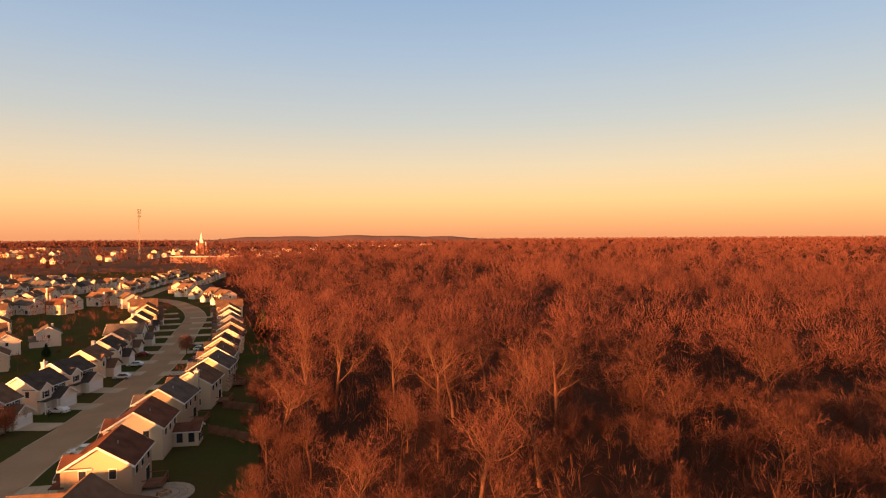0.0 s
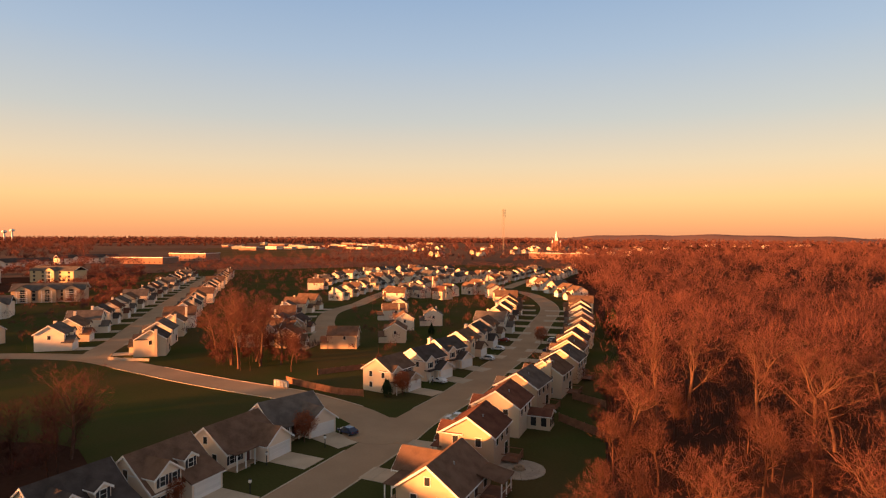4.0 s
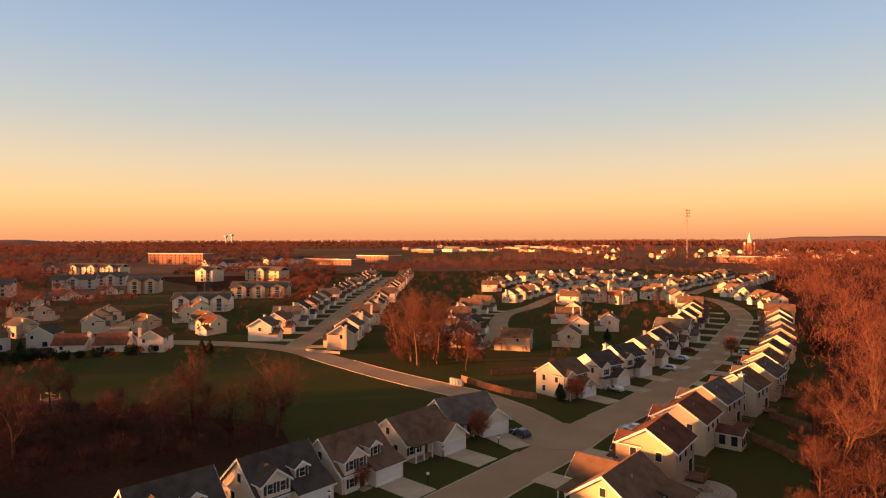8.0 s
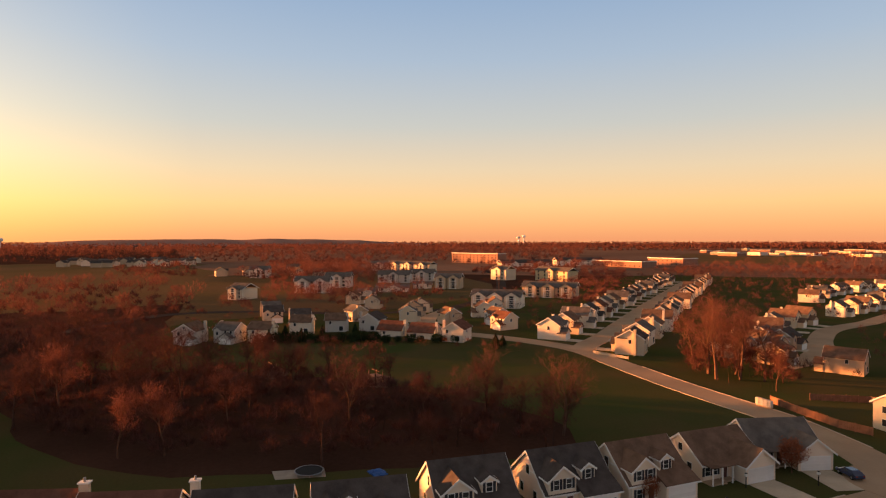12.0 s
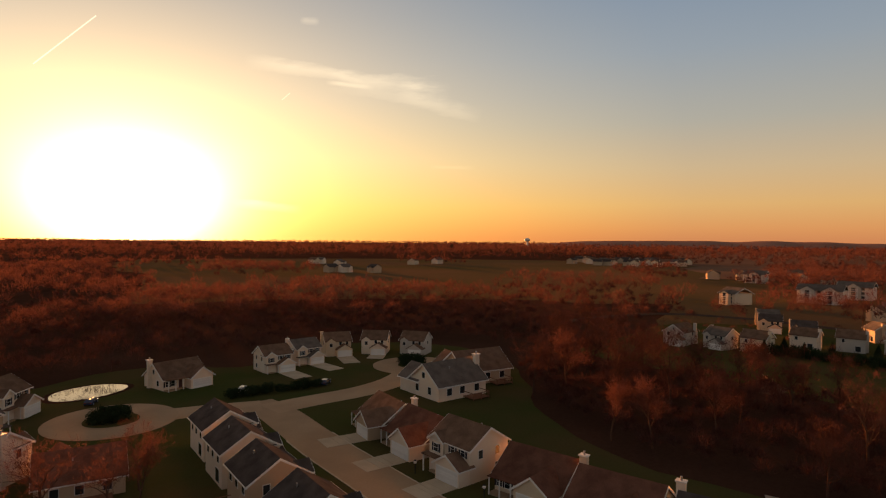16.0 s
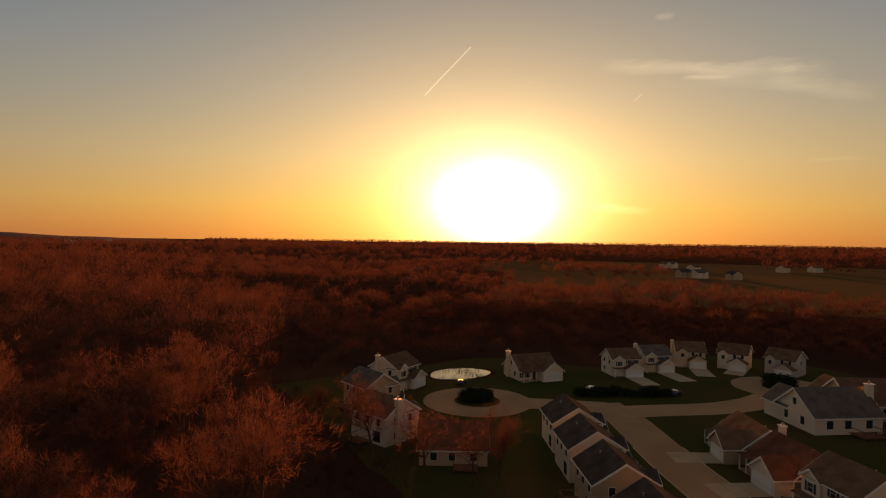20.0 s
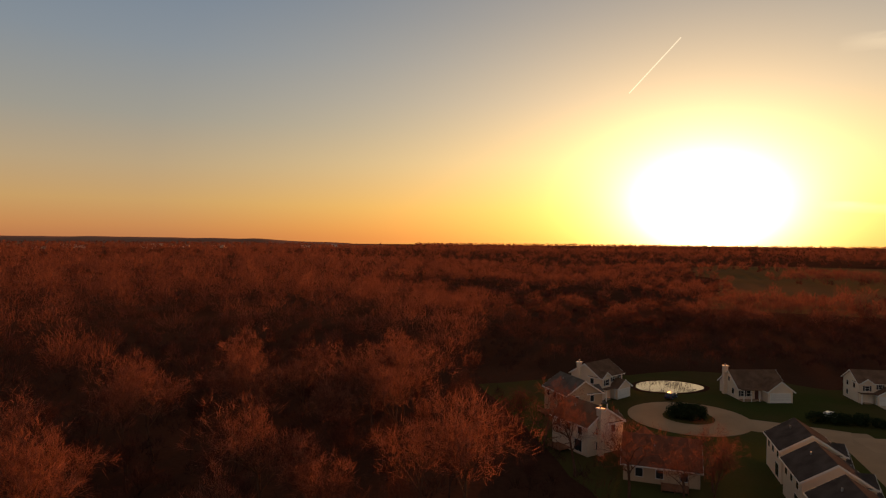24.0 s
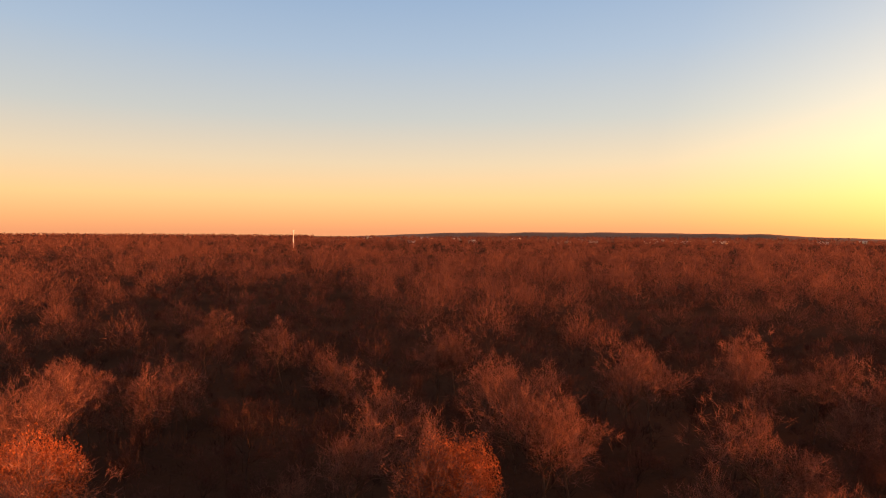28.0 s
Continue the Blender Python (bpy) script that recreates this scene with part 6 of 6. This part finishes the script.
tagged(pt, label="round paver patio behind a house", kind="structure")
fp = new("fire_pit")
for k in range(14):
    st = part("stone", box(bmesh.new(), 0.48, 0.75, -0.14, 0.14, 0, 0.4), CONCRETE, fp)
    st.matrix_basis = pose(0, 0, 0, 0, 0, k * 360 / 14)
part("ash_bed", box(bmesh.new(), -0.3, 0.3, -0.3, 0.3, 0.0, 0.1), TYRE, fp)
fp.matrix_basis = pose(-36, 77.5, 0.09)
tagged(fp, label="round stone fire pit on the patio", category="fire pit")

# trampoline and play frames on the green
tr = new("trampoline")
tagged(tr, label="round black trampoline on a back lawn", category="trampoline")
bm = bmesh.new()
bmesh.ops.create_cone(bm, cap_ends=True, segments=24, radius1=1.9, radius2=1.9, depth=0.04, matrix=Matrix.Translation((0, 0, 0.8)))
part("mat", bm, TYRE, tr)
for k in range(24):
    p = part("rail", box(bmesh.new(), 1.88, 2.02, -0.27, 0.27, 0.76, 0.86), STEEL, tr)
    p.matrix_basis = pose(0, 0, 0, 0, 0, k * 15)
for k in range(6):
    a = k * math.tau / 6
    part("leg", box(bmesh.new(), 1.9 * math.cos(a) - 0.04, 1.9 * math.cos(a) + 0.04, 1.9 * math.sin(a) - 0.04, 1.9 * math.sin(a) + 0.04, 0, 0.78), STEEL, tr)
tr.matrix_basis = pose(-87.0, 4.0, 0.12) @ Matrix.Diagonal((1, 1, 0.5, 1))
sheet("patio", [(-89.2, -1.0), (-86.0, -0.6), (-85.4, 6.2), (-88.6, 6.2)], 0.06, PAVER, 0.1)
tp = new("tarpaulin")
tagged(tp, label="crumpled blue tarpaulin on a back lawn", category="tarpaulin")
bm = bmesh.new()
grid = [[bm.verts.new((i * 0.42 - 1.26, j * 0.4 - 1.0, 0.12 + 0.5 * max(0.0, 1 - math.hypot(i - 3, j - 2.5) / 3.2) + 0.07 * math.sin(i * 2.1 + j * 1.3))) for j in range(6)] for i in range(7)]
for i in range(6):
    for j in range(5):
        bm.faces.new((grid[i][j], grid[i + 1][j], grid[i + 1][j + 1], grid[i][j + 1]))
edge = [grid[i][0] for i in range(7)] + [grid[6][j] for j in range(1, 6)] + [grid[i][5] for i in range(5, -1, -1)] + [grid[0][j] for j in range(4, 0, -1)]
foot = [bm.verts.new((v.co.x, v.co.y, 0.0)) for v in edge]
for k in range(len(edge)):
    bm.faces.new((edge[k], edge[k - 1], foot[k - 1], foot[k]))
bmesh.ops.recalc_face_normals(bm, faces=bm.faces[:])
part("cover", bm, BLUEPLASTIC, tp)
tp.matrix_basis = pose(-84.7, 13.3, 0.02, 0, 0, 20)
for x, y in ((-140.4, 21.7), (-155.6, -2.1)):
    sheet("playground", [(x + 7 * math.cos(a * math.tau / 20) * (1 + 0.12 * math.sin(a * 2.3)), y + 4.5 * math.sin(a * math.tau / 20)) for a in range(20)], 0.03, MULCH, 0.08)
    pf = new("play_frame")
    tagged(pf, label="small timber play frame on the green", category="play frame", group="play frames")
    for sx in (-1.5, 1.5):
        for sy in (-1, 1):
            part("post", box(bmesh.new(), sx - 0.07, sx + 0.07, sy - 0.07, sy + 0.07, 0, 2.4), WOOD, pf)
    part("deck", box(bmesh.new(), -1.6, 1.6, -1.1, 1.1, 1.2, 1.32), WOOD, pf)
    part("crossbar", box(bmesh.new(), -1.6, 1.6, -0.08, 0.08, 2.3, 2.45), WOOD, pf)
    pf.matrix_basis = pose(x, y, 0.03, 0, 0, 20)

# pond and its rim
rim = [(-76 + 7.8 * math.cos(a * math.tau / 40) * (1 + 0.06 * math.sin(a * 0.47)), -126.5 + 5.6 * math.sin(a * math.tau / 40)) for a in range(40)]
sheet("bank", [(-76 + (x + 76) * 1.16, -126.5 + (y + 126.5) * 1.16) for x, y in rim], 0.05, LITTER, 0.1)
sheet("pond", rim, 0.075, WATER)

# young trees along the edge of the wood, in the shade-darkened colours
rnd = random.Random(21)
for k in range(13):
    y = 44 + k * 6.3 + rnd.uniform(-1.5, 1.5)
    x = float(np.interp(y, (0, 50, 73, 90, 119, 180), (-18, -16, -23, -28, -36, -52))) + rnd.uniform(-0.6, 2.2)
    put_tree(rnd.choice((8, 9, 10, 9)), x, y, rnd.uniform(0.4, 0.75), rnd.uniform(0, 360), "young leafless tree at the edge of the lawn", "trees of the wood")

# ---- from plan units to metres ----
for ob in scene.objects:
    if ob.parent is None and ob.type in {"MESH", "EMPTY"}:
        ob.matrix_basis = Matrix.Scale(UNIT, 4) @ ob.matrix_basis
